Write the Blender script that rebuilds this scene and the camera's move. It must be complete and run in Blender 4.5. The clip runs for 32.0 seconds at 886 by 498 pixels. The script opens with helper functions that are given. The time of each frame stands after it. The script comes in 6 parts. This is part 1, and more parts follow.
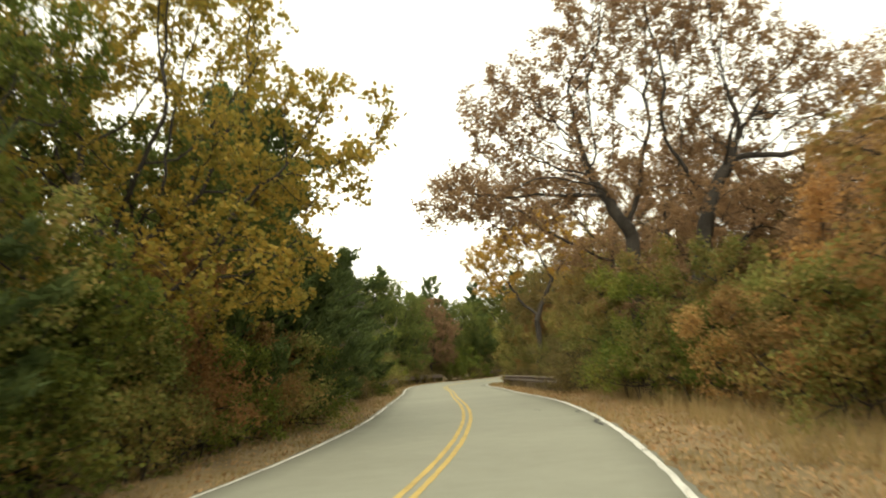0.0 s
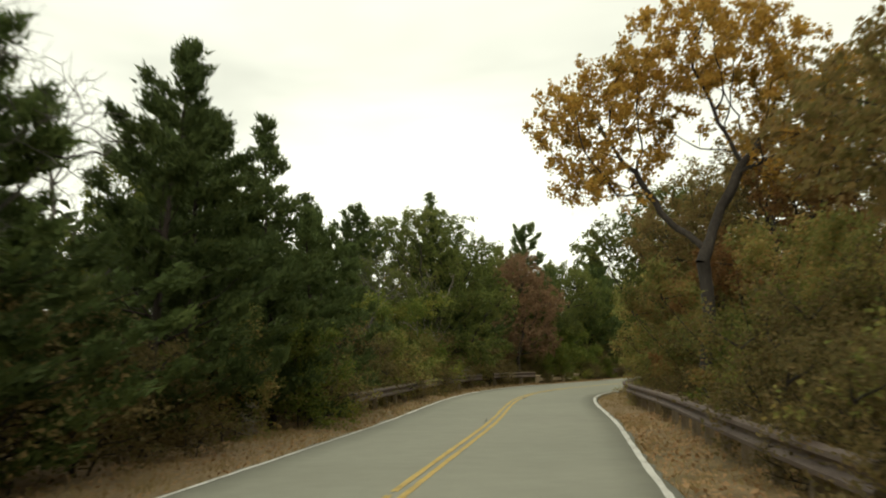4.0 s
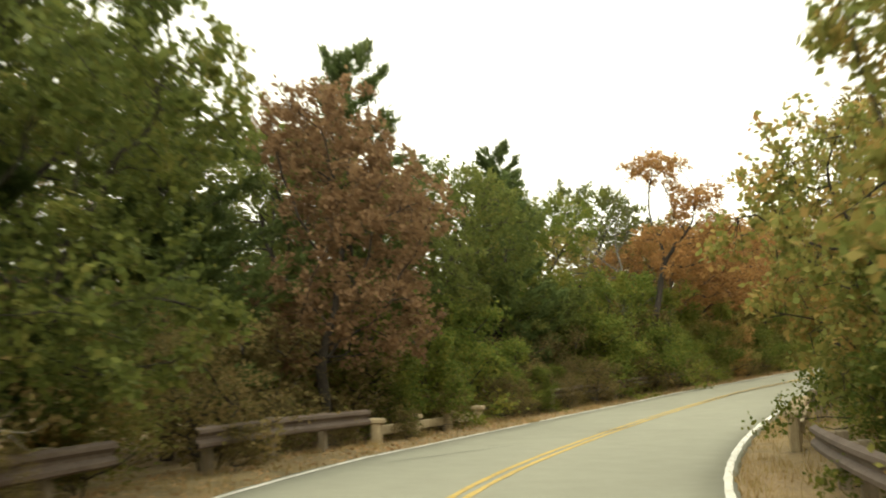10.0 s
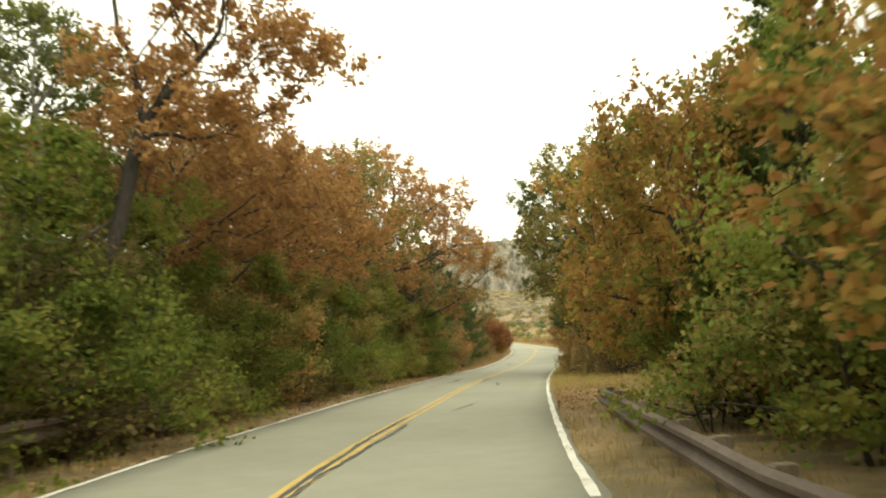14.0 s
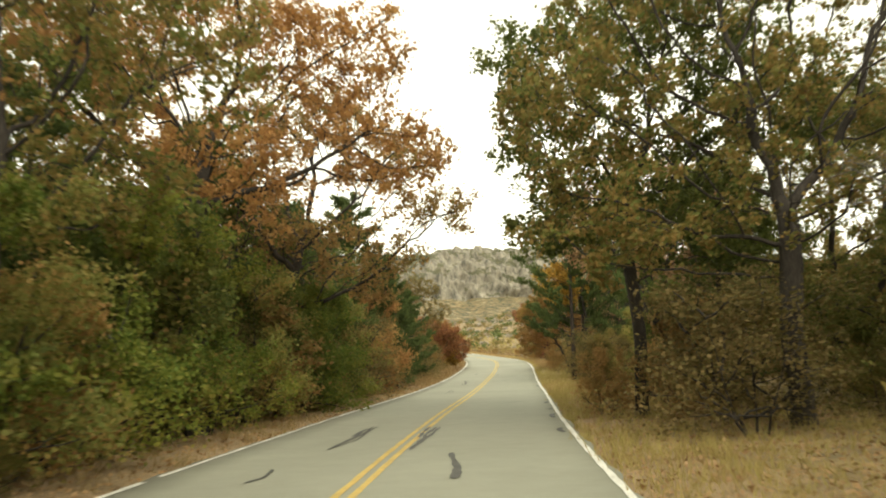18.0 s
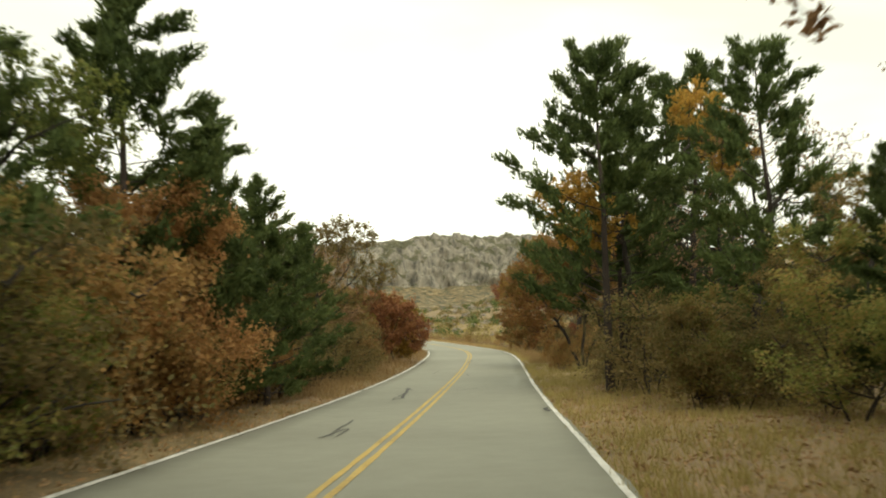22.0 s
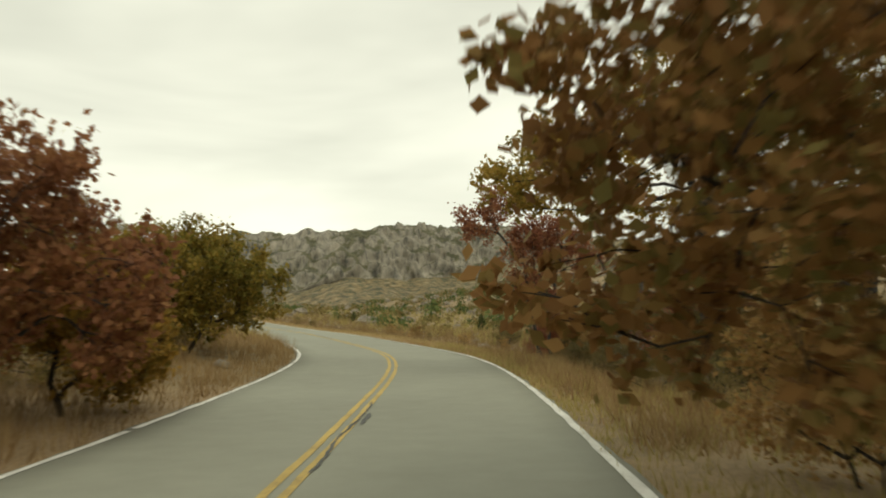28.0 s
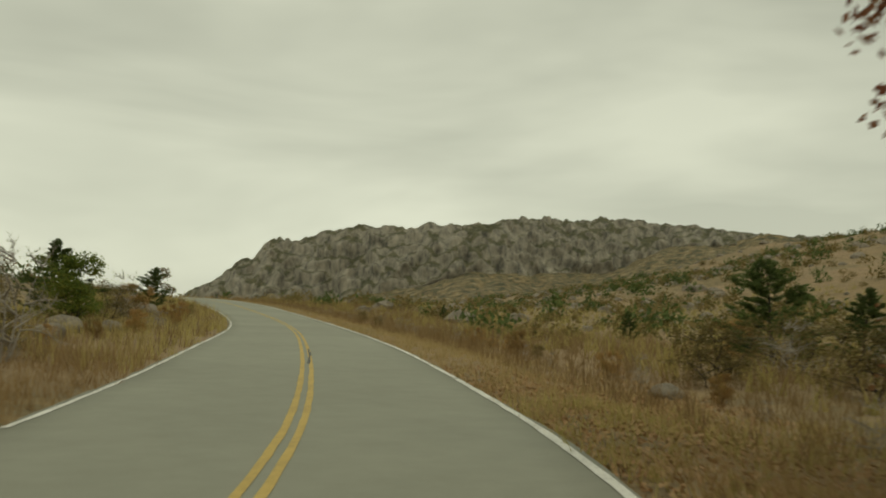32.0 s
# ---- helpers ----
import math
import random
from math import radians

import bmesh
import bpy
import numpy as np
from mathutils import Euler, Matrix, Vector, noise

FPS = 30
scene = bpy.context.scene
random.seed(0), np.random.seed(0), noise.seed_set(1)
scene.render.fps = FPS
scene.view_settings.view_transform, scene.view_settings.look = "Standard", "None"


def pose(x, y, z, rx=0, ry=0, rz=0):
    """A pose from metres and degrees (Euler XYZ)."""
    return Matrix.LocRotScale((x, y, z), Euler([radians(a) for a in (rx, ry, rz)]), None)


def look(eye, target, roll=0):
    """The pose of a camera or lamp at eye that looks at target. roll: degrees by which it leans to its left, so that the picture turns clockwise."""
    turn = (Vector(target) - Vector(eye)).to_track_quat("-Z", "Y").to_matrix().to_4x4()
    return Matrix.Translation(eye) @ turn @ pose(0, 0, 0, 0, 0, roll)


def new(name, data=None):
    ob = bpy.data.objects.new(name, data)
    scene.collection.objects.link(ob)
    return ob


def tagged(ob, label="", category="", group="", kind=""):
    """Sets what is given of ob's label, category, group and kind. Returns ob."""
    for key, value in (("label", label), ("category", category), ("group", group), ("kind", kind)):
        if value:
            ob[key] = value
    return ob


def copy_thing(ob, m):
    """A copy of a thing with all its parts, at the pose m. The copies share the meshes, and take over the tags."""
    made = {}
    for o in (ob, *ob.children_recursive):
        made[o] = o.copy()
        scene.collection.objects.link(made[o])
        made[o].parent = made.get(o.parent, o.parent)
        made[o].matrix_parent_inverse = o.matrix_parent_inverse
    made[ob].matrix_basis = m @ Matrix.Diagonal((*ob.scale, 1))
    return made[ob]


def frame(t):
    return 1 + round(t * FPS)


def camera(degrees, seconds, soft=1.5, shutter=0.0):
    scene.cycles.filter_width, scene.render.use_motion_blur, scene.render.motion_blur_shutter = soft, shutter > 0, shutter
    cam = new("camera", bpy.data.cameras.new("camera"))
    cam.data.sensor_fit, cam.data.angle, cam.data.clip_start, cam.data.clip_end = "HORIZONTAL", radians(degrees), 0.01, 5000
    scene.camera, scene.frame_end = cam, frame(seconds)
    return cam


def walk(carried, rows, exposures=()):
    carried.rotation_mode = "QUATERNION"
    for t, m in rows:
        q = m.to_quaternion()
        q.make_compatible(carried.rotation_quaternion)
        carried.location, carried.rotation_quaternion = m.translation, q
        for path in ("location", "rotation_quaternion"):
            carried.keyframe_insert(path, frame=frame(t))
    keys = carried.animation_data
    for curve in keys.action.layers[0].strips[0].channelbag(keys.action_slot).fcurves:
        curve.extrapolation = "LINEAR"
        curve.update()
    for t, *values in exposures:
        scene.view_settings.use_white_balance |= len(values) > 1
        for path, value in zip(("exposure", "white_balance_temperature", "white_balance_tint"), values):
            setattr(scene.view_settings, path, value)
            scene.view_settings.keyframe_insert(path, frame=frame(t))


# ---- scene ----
cam = camera(50.02, 32.0, soft=1.9, shutter=0.5)
PATH = [
    (0.0, pose(4.005, 9.016, 1.357, 96.12, 2.47, 0.01)),
    (0.5, pose(4.711, 13.311, 1.302, 96.90, 0.37, 1.87)),
    (1.0, pose(5.308, 17.620, 1.248, 96.48, 0.34, 1.71)),
    (1.5, pose(5.804, 21.986, 1.198, 96.42, 0.17, 1.98)),
    (2.0, pose(6.212, 26.178, 1.157, 96.68, 0.65, 3.55)),
    (2.5, pose(6.485, 30.208, 1.121, 96.84, 1.15, 5.62)),
    (3.0, pose(6.625, 34.093, 1.082, 96.60, 1.28, 6.93)),
    (3.5, pose(6.644, 37.821, 1.037, 95.93, 0.83, 7.62)),
    (4.0, pose(6.595, 41.369, 0.977, 95.60, 0.36, 8.18)),
    (4.5, pose(6.506, 44.759, 0.904, 95.53, 0.20, 8.65)),
    (5.0, pose(6.407, 48.021, 0.821, 95.64, 0.43, 9.05)),
    (5.5, pose(6.312, 51.182, 0.739, 95.84, 1.02, 9.42)),
    (6.0, pose(6.226, 54.273, 0.666, 95.94, 0.75, 9.93)),
    (6.5, pose(6.173, 57.299, 0.600, 95.72, 0.40, 9.43)),
    (7.0, pose(6.130, 60.342, 0.535, 95.90, 0.08, 8.19)),
    (7.5, pose(6.089, 63.465, 0.468, 96.18, -0.20, 8.22)),
    (8.0, pose(5.999, 66.699, 0.398, 96.46, 0.19, 8.37)),
    (8.5, pose(5.844, 70.052, 0.325, 96.61, -0.26, 7.41)),
    (9.0, pose(5.677, 73.409, 0.256, 96.67, 0.59, 5.89)),
    (9.5, pose(5.570, 76.669, 0.191, 96.79, 2.43, 3.55)),
    (10.0, pose(5.464, 79.921, 0.129, 96.61, 1.80, 0.16)),
    (10.5, pose(5.406, 83.273, 0.075, 96.47, 0.95, -3.24)),
    (11.0, pose(5.874, 86.852, 0.023, 96.71, 0.06, -6.54)),
    (11.5, pose(6.591, 90.179, -0.031, 96.69, 0.44, -10.98)),
    (12.0, pose(7.483, 93.270, -0.091, 96.84, 0.76, -15.23)),
    (12.5, pose(8.572, 96.187, -0.148, 96.98, 1.52, -19.17)),
    (13.0, pose(9.759, 98.935, -0.172, 97.55, 2.01, -22.05)),
    (13.5, pose(10.933, 101.496, -0.170, 96.96, 1.46, -24.99)),
    (14.0, pose(12.111, 103.954, -0.145, 96.72, 1.22, -27.42)),
    (14.5, pose(13.324, 106.391, -0.106, 96.64, 0.81, -28.53)),
    (15.0, pose(14.594, 108.838, -0.055, 96.72, 0.36, -29.11)),
    (15.5, pose(15.954, 111.324, 0.009, 96.92, -0.05, -29.28)),
    (16.0, pose(17.430, 113.890, 0.065, 97.21, -0.61, -29.18)),
    (16.5, pose(19.045, 116.561, 0.109, 97.53, -1.45, -28.94)),
    (17.0, pose(20.812, 119.386, 0.143, 97.71, -0.44, -29.57)),
    (17.5, pose(22.614, 122.205, 0.169, 97.58, 0.42, -30.44)),
    (18.0, pose(24.442, 124.970, 0.200, 97.29, 0.59, -30.44)),
    (18.5, pose(26.196, 127.657, 0.233, 98.30, 0.09, -29.78)),
    (19.0, pose(27.924, 130.277, 0.273, 98.20, 0.12, -30.29)),
    (19.5, pose(29.681, 132.844, 0.313, 97.16, 0.05, -31.43)),
    (20.0, pose(31.465, 135.392, 0.352, 97.28, 0.30, -31.61)),
    (20.5, pose(33.276, 137.953, 0.391, 97.44, 0.50, -31.74)),
    (21.0, pose(35.088, 140.599, 0.432, 97.35, 0.03, -31.53)),
    (21.5, pose(36.975, 143.299, 0.477, 96.61, -0.35, -31.74)),
    (22.0, pose(38.925, 146.102, 0.523, 96.63, -0.07, -31.79)),
    (22.5, pose(40.930, 149.056, 0.568, 95.21, 1.80, -32.40)),
    (23.0, pose(43.063, 152.131, 0.613, 96.48, 0.32, -32.65)),
    (23.5, pose(45.327, 155.323, 0.661, 97.16, 0.14, -32.30)),
    (24.0, pose(47.570, 158.499, 0.711, 97.19, -0.50, -32.71)),
    (24.5, pose(49.708, 161.575, 0.763, 96.53, -0.76, -33.16)),
    (25.0, pose(51.746, 164.454, 0.820, 96.48, -0.92, -33.44)),
    (25.5, pose(53.746, 167.392, 0.883, 96.51, -1.10, -33.74)),
    (26.0, pose(55.730, 170.328, 0.955, 96.34, -1.45, -33.78)),
    (26.5, pose(57.729, 173.199, 1.038, 96.01, -1.04, -33.50)),
    (27.0, pose(59.745, 176.071, 1.133, 95.94, -0.49, -33.46)),
    (27.5, pose(61.776, 178.951, 1.237, 96.04, -0.21, -33.60)),
    (28.0, pose(63.818, 181.856, 1.354, 96.28, -0.26, -33.85)),
    (28.5, pose(65.862, 184.792, 1.482, 96.57, -0.57, -34.16)),
    (29.0, pose(67.911, 187.764, 1.620, 96.47, -0.30, -32.97)),
    (29.5, pose(69.970, 190.753, 1.769, 96.24, 0.17, -31.64)),
    (30.0, pose(71.946, 193.525, 1.910, 96.24, 0.07, -30.95)),
    (30.5, pose(73.825, 196.273, 2.045, 97.08, -0.20, -29.76)),
    (31.0, pose(75.652, 199.006, 2.177, 97.27, -0.40, -28.39)),
    (31.5, pose(77.471, 201.844, 2.313, 96.43, -1.30, -27.83)),
    (32.0, pose(79.311, 204.733, 2.459, 95.95, -1.32, -26.37)),
]
walk(cam, PATH, exposures=[(0.0, 0.85, 7600, 4), (1.0, 0.78, 7600, 4), (3.0, 0.2, 7300, 3), (6.0, 0.1, 7000, 4), (7.0, 0.42, 7300, 4), (8.0, 0.85, 7600, 4), (10.0, 1.08, 7600, 3), (12.0, 1.18, 7700, 3), (14.0, 1.03, 7700, 2), (17.0, 0.95, 7600, 4), (19.0, 0.82, 7600, 4),
                             (21.0, 0.34, 7300, 3), (23.0, 0.46, 7400, 3), (24.0, 0.28, 7300, 3), (26.0, 0.18, 7300, 3), (29.0, -0.25, 7300, 2), (30.0, -0.3, 7300, 2), (31.0, -0.68, 7400, 0), (32.0, -0.76, 7500, -3)])

# ---- world and light ----
world = bpy.data.worlds.new("overcast")
scene.world = world
world.use_nodes = True
wn, wl = world.node_tree.nodes, world.node_tree.links
wn.clear()
w_out = wn.new("ShaderNodeOutputWorld")
w_bg = wn.new("ShaderNodeBackground")
w_sky = wn.new("ShaderNodeTexSky")
w_sky.sky_type, w_sky.sun_disc = "NISHITA", False
w_sky.sun_elevation, w_sky.sun_rotation = radians(42), radians(200)
w_sky.air_density, w_sky.dust_density = 1.0, 3.0
w_scale = wn.new("ShaderNodeVectorMath")
w_scale.operation = "SCALE"
w_scale.inputs["Scale"].default_value = 0.08
wl.new(w_sky.outputs["Color"], w_scale.inputs[0])
w_co = wn.new("ShaderNodeTexCoord")
w_map = wn.new("ShaderNodeMapping")
w_map.inputs["Scale"].default_value = (1.0, 1.0, 4.0)
wl.new(w_co.outputs["Generated"], w_map.inputs["Vector"])
w_noise = wn.new("ShaderNodeTexNoise")
w_noise.inputs["Scale"].default_value, w_noise.inputs["Detail"].default_value, w_noise.inputs["Roughness"].default_value = 1.9, 4.0, 0.5
w_noise.inputs["Distortion"].default_value = 0.4
wl.new(w_map.outputs["Vector"], w_noise.inputs["Vector"])
w_ramp = wn.new("ShaderNodeValToRGB")
w_ramp.color_ramp.elements[0].position, w_ramp.color_ramp.elements[0].color = 0.36, (0.86, 0.88, 0.82, 1)
w_ramp.color_ramp.elements[1].position, w_ramp.color_ramp.elements[1].color = 0.62, (1.20, 1.22, 1.14, 1)
wl.new(w_noise.outputs["Fac"], w_ramp.inputs["Fac"])
w_mix = wn.new("ShaderNodeMix")
w_mix.data_type = "RGBA"
w_mix.inputs[0].default_value = 0.9
wl.new(w_scale.outputs["Vector"], w_mix.inputs[6])
wl.new(w_ramp.outputs["Color"], w_mix.inputs[7])
w_sep = wn.new("ShaderNodeSeparateXYZ")
wl.new(w_co.outputs["Generated"], w_sep.inputs["Vector"])
w_up = wn.new("ShaderNodeValToRGB")
w_up.color_ramp.elements[0].position, w_up.color_ramp.elements[0].color = 0.0, (1.22, 1.22, 1.22, 1)
w_up.color_ramp.elements[1].position, w_up.color_ramp.elements[1].color = 0.30, (0.97, 0.97, 0.97, 1)
wl.new(w_sep.outputs["Z"], w_up.inputs["Fac"])
w_mul = wn.new("ShaderNodeMix")
w_mul.data_type, w_mul.blend_type = "RGBA", "MULTIPLY"
w_mul.inputs[0].default_value = 1.0
wl.new(w_mix.outputs[2], w_mul.inputs[6])
wl.new(w_up.outputs["Color"], w_mul.inputs[7])
wl.new(w_mul.outputs[2], w_bg.inputs["Color"])
w_bg.inputs["Strength"].default_value = 1.0
wl.new(w_bg.outputs["Background"], w_out.inputs["Surface"])

sun = new("sun", bpy.data.lights.new("sun", "SUN"))
sun.data.energy, sun.data.angle, sun.data.color = 0.9, radians(25), (1.0, 0.95, 0.86)
sun.matrix_world = look((0, 0, 60), (14, 60 * 0.9, 60 - 50))

# ---- materials ----


def mat(name, rough=0.8):
    m = bpy.data.materials.new(name)
    m.use_nodes = True
    bsdf = m.node_tree.nodes["Principled BSDF"]
    bsdf.inputs["Roughness"].default_value = rough
    return m, m.node_tree.nodes, m.node_tree.links, bsdf


def ramp(nodes, stops):
    r = nodes.new("ShaderNodeValToRGB")
    els = r.color_ramp.elements
    while len(els) < len(stops):
        els.new(0.5)
    for e, (p, c) in zip(els, stops):
        e.position, e.color = p, (*c, 1)
    return r


def noise_node(nodes, links, scale, detail=4.0, rough=0.55, where="Object", stretch=(1, 1, 1)):
    co = nodes.new("ShaderNodeTexCoord")
    mp = nodes.new("ShaderNodeMapping")
    mp.inputs["Scale"].default_value = stretch
    n = nodes.new("ShaderNodeTexNoise")
    n.inputs["Scale"].default_value, n.inputs["Detail"].default_value, n.inputs["Roughness"].default_value = scale, detail, rough
    links.new(co.outputs[where], mp.inputs["Vector"])
    links.new(mp.outputs["Vector"], n.inputs["Vector"])
    return n


def bumped(nodes, links, bsdf, source, strength, distance):
    b = nodes.new("ShaderNodeBump")
    b.inputs["Strength"].default_value, b.inputs["Distance"].default_value = strength, distance
    links.new(source, b.inputs["Height"])
    links.new(b.outputs["Normal"], bsdf.inputs["Normal"])


def two_scale(name, dark, mid, light, big, fine, rough=0.9, bump=0.4, dist=0.02, stretch=(1, 1, 1)):
    """A rough surface whose colour varies at a large and a fine scale."""
    m, n, l, b = mat(name, rough)
    a = noise_node(n, l, big, 3.0, 0.5, stretch=stretch)
    c = noise_node(n, l, fine, 6.0, 0.65, stretch=stretch)
    ra = ramp(n, [(0.33, dark), (0.5, mid), (0.68, light)])
    add = n.new("ShaderNodeMath")
    add.operation = "MULTIPLY_ADD"
    add.inputs[1].default_value, add.inputs[2].default_value = 0.6, 0.0
    l.new(c.outputs["Fac"], add.inputs[0])
    ad2 = n.new("ShaderNodeMath")
    ad2.operation = "MULTIPLY_ADD"
    ad2.inputs[1].default_value = 0.4
    l.new(a.outputs["Fac"], ad2.inputs[0])
    l.new(add.outputs[0], ad2.inputs[2])
    l.new(ad2.outputs[0], ra.inputs["Fac"])
    l.new(ra.outputs["Color"], b.inputs["Base Color"])
    bumped(n, l, b, c.outputs["Fac"], bump, dist)
    return m


def leaf_material(name, colours, glow=0.52, gloss=0.55):
    """Thin leaves: colour differs leaf by leaf and tree by tree, some light comes through."""
    m, n, l, b = mat(name, gloss)
    geo = n.new("ShaderNodeNewGeometry")
    info = n.new("ShaderNodeObjectInfo")
    patch = noise_node(n, l, 0.55, 2.0, 0.5)
    mixf = n.new("ShaderNodeMath")
    mixf.operation = "MULTIPLY_ADD"
    mixf.inputs[1].default_value = 0.5
    l.new(geo.outputs["Random Per Island"], mixf.inputs[0])
    sub = n.new("ShaderNodeMath")
    sub.operation = "MULTIPLY_ADD"
    sub.inputs[1].default_value, sub.inputs[2].default_value = 1.1, -0.32
    l.new(patch.outputs["Fac"], sub.inputs[0])
    l.new(sub.outputs[0], mixf.inputs[2])
    steps = [(i / max(1, len(colours) - 1), c) for i, c in enumerate(colours)]
    r = ramp(n, steps)
    l.new(mixf.outputs[0], r.inputs["Fac"])
    hsv = n.new("ShaderNodeHueSaturation")
    val = n.new("ShaderNodeMath")
    val.operation = "MULTIPLY_ADD"
    val.inputs[1].default_value, val.inputs[2].default_value = 0.5, 0.75
    l.new(info.outputs["Random"], val.inputs[0])
    l.new(val.outputs[0], hsv.inputs["Value"])
    l.new(r.outputs["Color"], hsv.inputs["Color"])
    tr = n.new("ShaderNodeBsdfTranslucent")
    l.new(hsv.outputs["Color"], tr.inputs["Color"])
    l.new(hsv.outputs["Color"], b.inputs["Base Color"])
    b.inputs["Specular IOR Level"].default_value = 0.12
    mx = n.new("ShaderNodeMixShader")
    mx.inputs[0].default_value = glow
    l.new(b.outputs["BSDF"], mx.inputs[1])
    l.new(tr.outputs["BSDF"], mx.inputs[2])
    l.new(mx.outputs["Shader"], n["Material Output"].inputs["Surface"])
    return m


LEAF = {
    "rust": leaf_material("rust_oak_leaf", [(0.20, 0.125, 0.055), (0.32, 0.195, 0.08), (0.42, 0.255, 0.10), (0.28, 0.24, 0.09), (0.23, 0.22, 0.075)]),
    "olive": leaf_material("olive_oak_leaf", [(0.13, 0.12, 0.042), (0.21, 0.175, 0.062), (0.29, 0.195, 0.08), (0.17, 0.17, 0.052)]),
    "gold": leaf_material("golden_oak_leaf", [(0.17, 0.155, 0.035), (0.27, 0.20, 0.045), (0.38, 0.24, 0.06), (0.21, 0.185, 0.045)]),
    "green": leaf_material("green_leaf", [(0.069, 0.106, 0.025), (0.125, 0.169, 0.037), (0.213, 0.225, 0.05), (0.3, 0.237, 0.062)]),
    "cedar": leaf_material("cedar_needle", [(0.050, 0.074, 0.028), (0.088, 0.122, 0.040), (0.145, 0.172, 0.055)], 0.3, 0.7),
    "russet": leaf_material("russet_oak_leaf", [(0.18, 0.095, 0.045), (0.31, 0.16, 0.065), (0.38, 0.21, 0.08), (0.25, 0.20, 0.07), (0.21, 0.19, 0.06)]),
    "red": leaf_material("dark_red_leaf", [(0.14, 0.055, 0.038), (0.26, 0.10, 0.06), (0.35, 0.16, 0.08), (0.23, 0.13, 0.06)]),
    "brown": leaf_material("dry_brown_leaf", [(0.21, 0.13, 0.075), (0.36, 0.225, 0.125), (0.45, 0.295, 0.165)]),
    "oakgreen": leaf_material("dark_olive_leaf", [(0.066, 0.09, 0.027), (0.11, 0.137, 0.038), (0.165, 0.185, 0.05), (0.24, 0.20, 0.066)]),
    "brush": leaf_material("brush_leaf", [(0.088, 0.081, 0.035), (0.163, 0.138, 0.053), (0.25, 0.181, 0.081), (0.138, 0.156, 0.053)]),
    "orange": leaf_material("orange_oak_leaf", [(0.20, 0.105, 0.045), (0.34, 0.185, 0.075), (0.44, 0.25, 0.10), (0.27, 0.205, 0.075)]),
    "amber": leaf_material("amber_oak_leaf", [(0.17, 0.14, 0.035), (0.33, 0.21, 0.05), (0.46, 0.27, 0.06), (0.25, 0.20, 0.05)]),
    "turning": leaf_material("orange_red_green_leaf", [(0.13, 0.17, 0.045), (0.26, 0.27, 0.065), (0.50, 0.31, 0.09), (0.46, 0.22, 0.085), (0.30, 0.30, 0.075)]),
    "redbrown": leaf_material("red_brown_leaf", [(0.17, 0.08, 0.048), (0.31, 0.135, 0.07), (0.40, 0.20, 0.09), (0.25, 0.16, 0.065)]),
    "fading": leaf_material("olive_rust_leaf", [(0.09, 0.125, 0.04), (0.16, 0.185, 0.055), (0.31, 0.20, 0.075), (0.15, 0.175, 0.05), (0.11, 0.145, 0.05)]),
    "golddull": leaf_material("dull_golden_green_leaf", [(0.13, 0.125, 0.03), (0.23, 0.19, 0.042), (0.35, 0.23, 0.05), (0.16, 0.15, 0.035)]),
    "mixed": leaf_material("turning_leaf", [(0.115, 0.15, 0.045), (0.195, 0.22, 0.065), (0.27, 0.25, 0.08), (0.39, 0.255, 0.095), (0.33, 0.17, 0.08)]),
}
BARK = two_scale("oak_bark", (0.02, 0.017, 0.014), (0.042, 0.035, 0.029), (0.08, 0.069, 0.058), 3.0, 26.0, 0.95, 0.9, 0.03, (1, 1, 0.25))
CEDAR_BARK = two_scale("cedar_bark", (0.022, 0.016, 0.013), (0.042, 0.031, 0.024), (0.075, 0.056, 0.043), 3.0, 30.0, 0.95, 0.8, 0.02, (1, 1, 0.15))
PALE_BARK = two_scale("weathered_bare_wood", (0.16, 0.14, 0.12), (0.28, 0.25, 0.21), (0.40, 0.36, 0.31), 3.0, 24.0, 0.9, 0.5, 0.01, (1, 1, 0.3))
GREY_BARK = two_scale("grey_twig_bark", (0.06, 0.054, 0.047), (0.11, 0.10, 0.087), (0.18, 0.165, 0.145), 3.0, 24.0, 0.9, 0.5, 0.01, (1, 1, 0.3))
ROCK = two_scale("lichened_granite", (0.10, 0.09, 0.07), (0.21, 0.18, 0.14), (0.32, 0.28, 0.22), 0.9, 7.0, 0.92, 0.8, 0.06)
STEEL = two_scale("weathered_brown_steel", (0.065, 0.045, 0.035), (0.115, 0.082, 0.065), (0.19, 0.145, 0.12), 1.2, 22.0, 0.75, 0.15, 0.005)
POST = two_scale("grey_brown_timber", (0.10, 0.075, 0.05), (0.20, 0.16, 0.11), (0.30, 0.25, 0.18), 2.0, 30.0, 0.9, 0.5, 0.01, (1, 1, 0.2))
TIMBER = two_scale("weathered_tan_timber", (0.20, 0.15, 0.09), (0.36, 0.285, 0.18), (0.47, 0.39, 0.26), 2.0, 30.0, 0.9, 0.5, 0.01, (1, 1, 0.2))
WHITE = two_scale("worn_white_road_paint", (0.38, 0.37, 0.33), (0.66, 0.65, 0.60), (0.80, 0.79, 0.74), 1.5, 14.0, 0.8, 0.2, 0.004)
YELLOW = two_scale("worn_yellow_road_paint", (0.30, 0.22, 0.09), (0.50, 0.35, 0.10), (0.60, 0.43, 0.13), 0.9, 12.0, 0.8, 0.2, 0.004)
TAR = two_scale("crack_sealing_tar", (0.03, 0.03, 0.028), (0.06, 0.06, 0.055), (0.12, 0.12, 0.105), 2.0, 20.0, 0.7, 0.3, 0.004)


